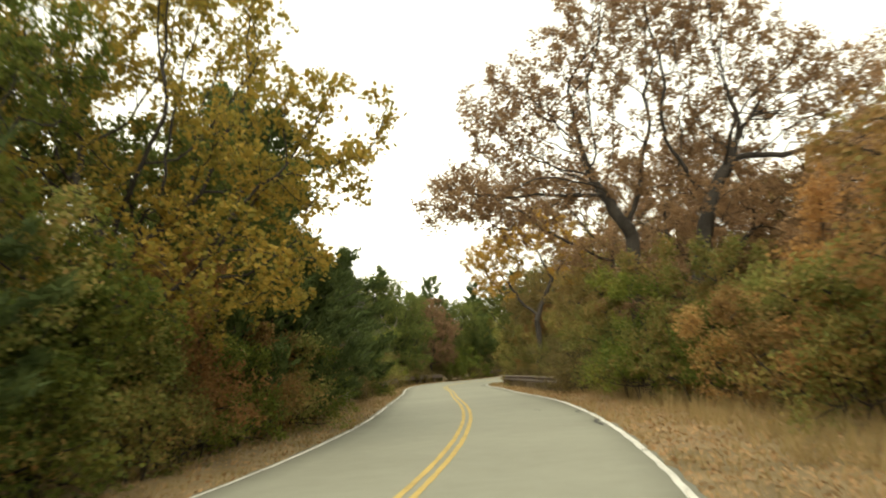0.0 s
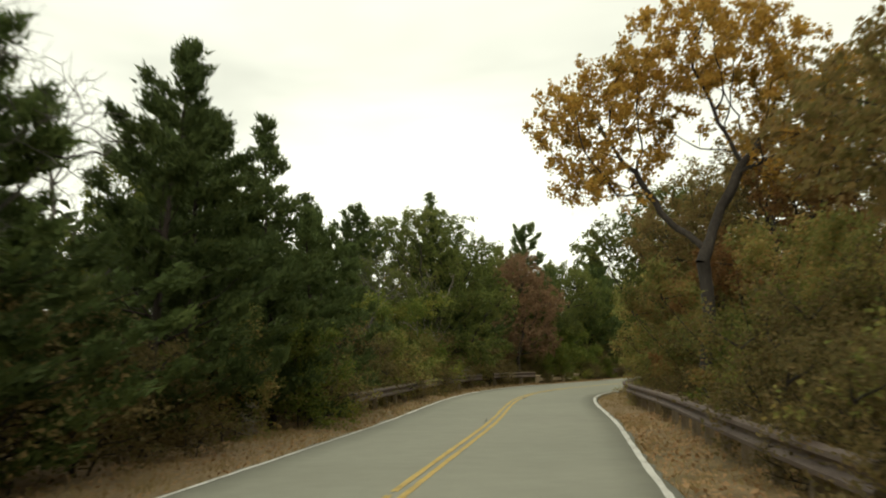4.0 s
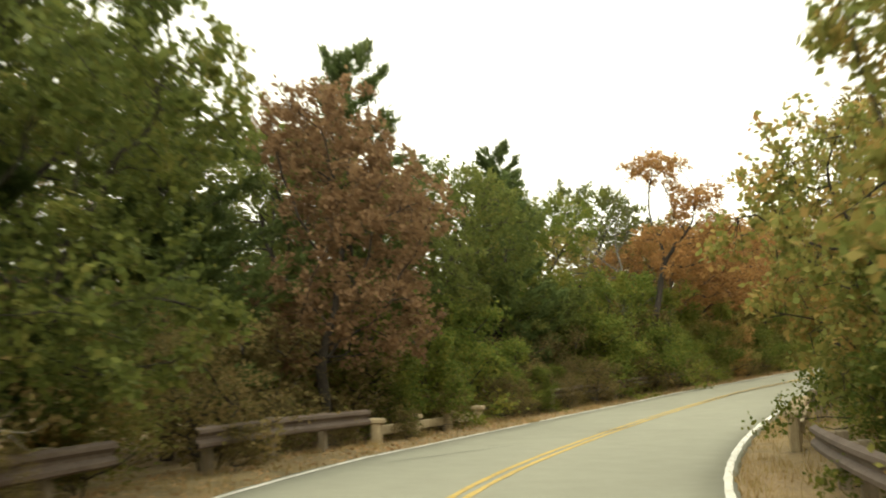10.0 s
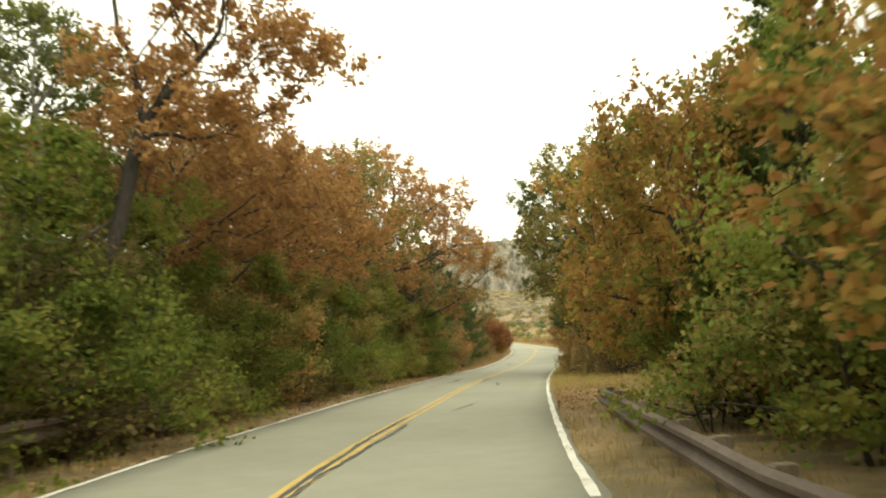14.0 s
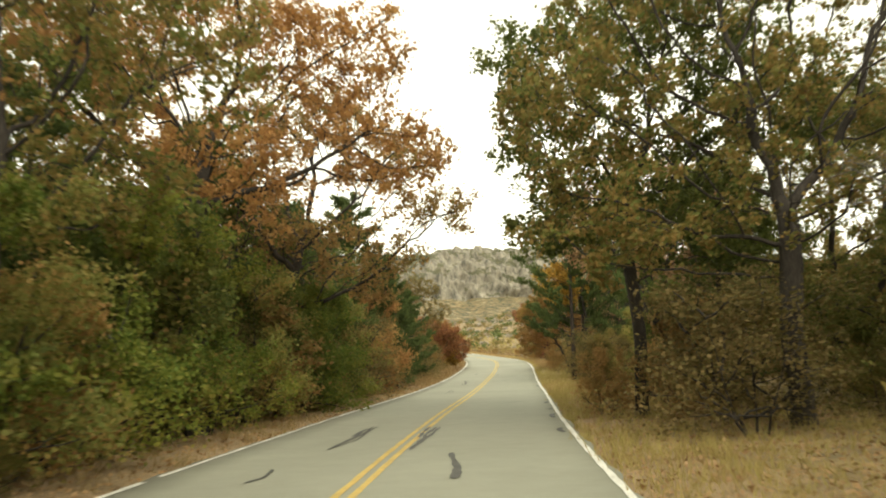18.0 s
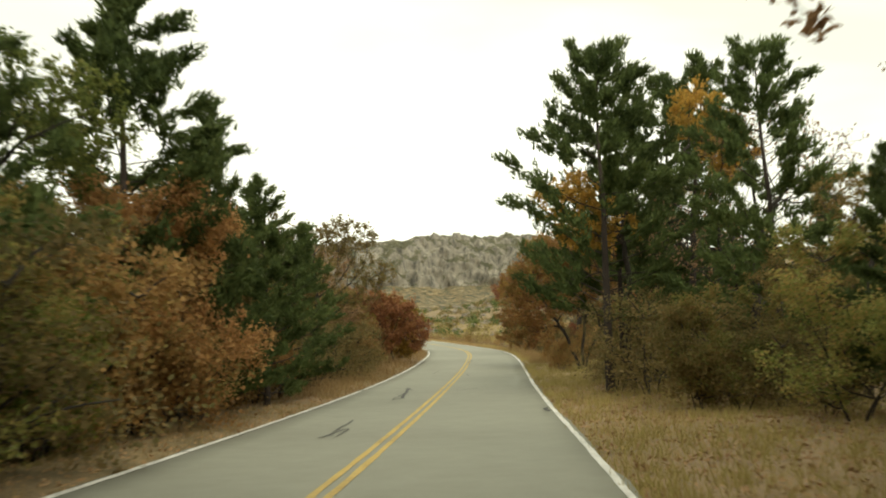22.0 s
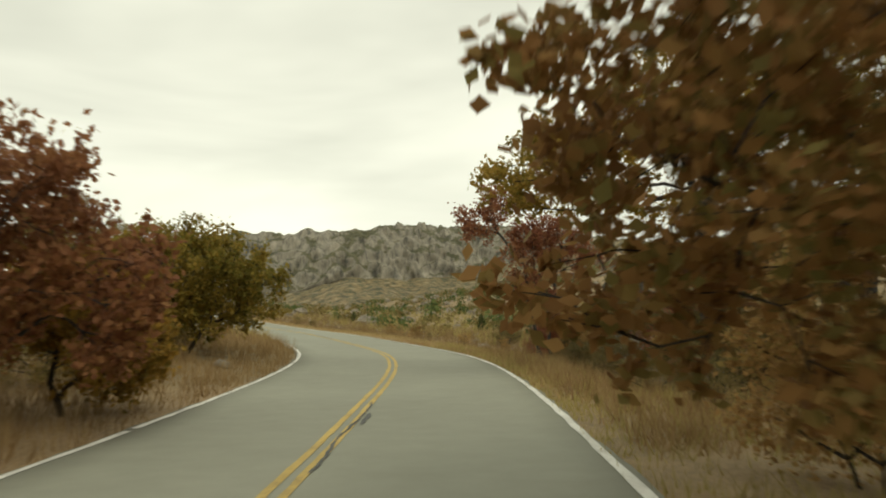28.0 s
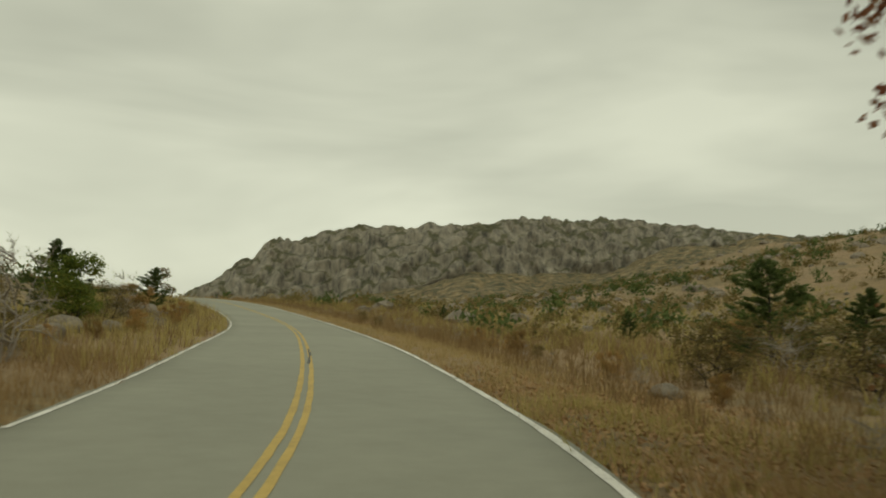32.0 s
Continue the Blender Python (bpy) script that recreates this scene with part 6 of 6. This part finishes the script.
tufts("tall_grass", grass_rng, 215, 345, 9, 60, 34000, 0.35, 0.9, VERGE_GRASS, "tan grass over the open field", 0.05, 0.3)
tufts("tall_grass", grass_rng, 200, 226, 3.5, 7.0, 12000, 0.2, 0.6, RED_GRASS, "russet grass on the verge below the brush", 0.016, 0.4)
tufts("dry_grass", grass_rng, 208, 300, 3.05, 8.0, 26000, 0.06, 0.24, DRY_GRASS, "short tan grass with leaves along the asphalt edge", 0.014)
tufts("tall_grass", grass_rng, 4, 40, 4.6, 7.4, 9000, 0.25, 0.7, DRY_GRASS, "tall dry tan grass before the shrubs", 0.016, 0.3)
litter(grass_rng, -8, 60, 3.1, 8.5, 26000, "brown fallen oak leaves beside the road")
litter(grass_rng, 118, 180, 3.1, 9.0, 22000, "brown fallen oak leaves under the trees")
litter(grass_rng, -8, 180, -6.0, -3.1, 16000, "brown fallen leaves along the wood's edge")
litter(grass_rng, 210, 236, 3.1, 6.4, 9000, "orange fallen leaves along the asphalt edge")
litter(grass_rng, 207, 240, 3.1, 8.0, 12000, "orange-brown fallen leaves in the grass")


def dirt_track():
    """A bare tan track that leaves the road."""
    u = np.linspace(0, 1, 26)
    s = 186.2 + 9.5 * u ** 1.1
    o = 3.3 + 15 * u ** 1.7
    rows = []
    for k in np.linspace(-1, 1, 7):
        w = 0.8 + 0.2 * np.sin(u * 9)
        x, y, _ = road_at(s - k * w * (0.3 + 0.7 * u), o + k * w * 0.8)
        rows.append(np.stack([x, y, on_land(x, y) + 0.035 * (1 - k ** 4) * np.clip(u * 6, 0, 1) - 0.02 - 0.06 * np.clip(1 - u * 6, 0, 1)], 1))
    m = two_scale("bare_tan_earth", (0.21, 0.145, 0.065), (0.29, 0.205, 0.09), (0.36, 0.26, 0.12), 0.8, 9.0, 0.95, 0.6, 0.02)
    tagged(new("dirt_track", mesh_of("dirt_track", np.stack(rows, 1).reshape(-1, 3), grid_faces(26, 7), m, True)), "short tan dirt track leaving the road between grasses", "track", kind="structure")


dirt_track()

# ---- boulders and scrub of the open slopes ----
def boulder_mesh(seed, material=ROCK):
    bm = bmesh.new()
    bmesh.ops.create_icosphere(bm, subdivisions=3, radius=1.0)
    for v in bm.verts:
        n = v.co.normalized()
        k = 1 + 0.28 * noise.noise(n * 1.3 + Vector((seed, 0, 0))) + 0.10 * noise.noise(n * 3.5 + Vector((0, seed, 0)))
        v.co = n * k
        v.co.z = max(-0.55, v.co.z * 0.72)
    for f in bm.faces:
        f.smooth = True
    me = bpy.data.meshes.new("boulder")
    bm.to_mesh(me)
    bm.free()
    me.materials.append(material)
    return me


ROCKS = [boulder_mesh(k * 3.7) for k in range(5)]


def boulder(s, o, size, k, label="grey lichen-spotted granite boulder in the grass"):
    p = spot(s, o)
    ob = new("boulder", ROCKS[k % 5])
    ob.matrix_basis = pose(p.x, p.y, p.z + size * 0.28, 0, 0, k * 71) @ Matrix.Diagonal((size, size * 0.8, size * 0.75, 1))
    tagged(ob, label, "boulder", "boulders")


for k_, (s_, o_, z_) in enumerate([(211.3, 5.7, 0.5), (216.4, 6.9, 0.5), (218.5, 9.2, 0.55), (216.2, -4.6, 0.28), (244, -6.6, 0.5), (247.5, -7.0, 0.6), (250.5, -6.2, 0.45), (236.0, 7.2, 0.35), (262, -9, 0.7), (267, -8, 0.6), (272, -7.5, 0.8), (258, -12, 0.9), (279, -9, 0.7)]):
    boulder(s_, o_, z_, k_)


def scatter(name, label, category, count, seed, build, q0, q1, lo, hi):
    """Small things strewn over the far slopes, joined as one."""
    rng = np.random.RandomState(seed)
    vs, fs, base = [], [], 0
    az = np.radians(rng.uniform(4, -56, count))
    r = q0 + (q1 - q0) * rng.uniform(0, 1, count) ** 0.8
    x, y = VIEW[0] - np.sin(az) * r, VIEW[1] + np.cos(az) * r
    z = on_land(x, y)
    for i in range(count):
        px_, py_ = RX - x[i], RY - y[i]
        if (px_ * px_ + py_ * py_).min() < 120:
            continue
        v, f = build(rng, rng.uniform(lo, hi) * (0.7 + r[i] / q1 * 0.8))
        vs.append(v + (x[i], y[i], z[i]))
        fs.append(f + base)
        base += len(v)
    return name, np.concatenate(vs), np.concatenate(fs), label, category


def scrub_clump(rng, size):
    n = 70
    c = rng.normal(0, 1, (n, 3)) * (0.42, 0.42, 0.34) * size + (0, 0, 0.42 * size)
    c[:, 2] = np.abs(c[:, 2])
    a = unit(rng.normal(0, 1, (n, 3)) + (0, 0, 0.6))
    b = unit(np.cross(a, rng.normal(0, 1, (n, 3))))
    long = size * rng.uniform(0.22, 0.45, n)
    return blades(c, a, b, long, long * 0.55)


def rock_lump(rng, size):
    u, w = np.meshgrid(np.linspace(0, 2 * np.pi, 8), np.linspace(0.05, 1.75, 5))
    k = 1 + rng.uniform(-0.22, 0.22, u.shape)
    k[:, -1] = k[:, 0]
    v = np.stack([np.cos(u) * np.sin(w) * k, np.sin(u) * np.sin(w) * k * 0.8, np.cos(w) * k * 0.7], -1).reshape(-1, 3) * size
    return v, grid_faces(5, 8)


for nm_, vv_, ff_, lb_, ct_ in (scatter("hillside_scrub", "dark scattered scrub and small cedars on the slope", "scrub", 620, 3, scrub_clump, 45, 420, 0.8, 2.0),):
    tagged(new(nm_, mesh_of(nm_, vv_, ff_, LEAF["cedar"])), lb_, ct_, kind="stuff")
for nm_, vv_, ff_, lb_, ct_ in (scatter("hillside_brush", "brown scattered brush on the slope", "scrub", 1300, 4, scrub_clump, 30, 420, 0.6, 1.7),):
    tagged(new(nm_, mesh_of(nm_, vv_, ff_, LEAF["brush"])), lb_, ct_, kind="stuff")
for nm_, vv_, ff_, lb_, ct_ in (scatter("hillside_rocks", "grey granite rocks strewn over the slope", "rocks", 900, 5, rock_lump, 60, 480, 0.35, 1.7),):
    tagged(new(nm_, mesh_of(nm_, vv_, ff_, ROCK)), lb_, ct_, kind="stuff")

for kind_, ob_ in KIND.items():
    if kind_ not in USED:
        for c_ in list(ob_.children):
            bpy.data.objects.remove(c_)
        bpy.data.objects.remove(ob_)
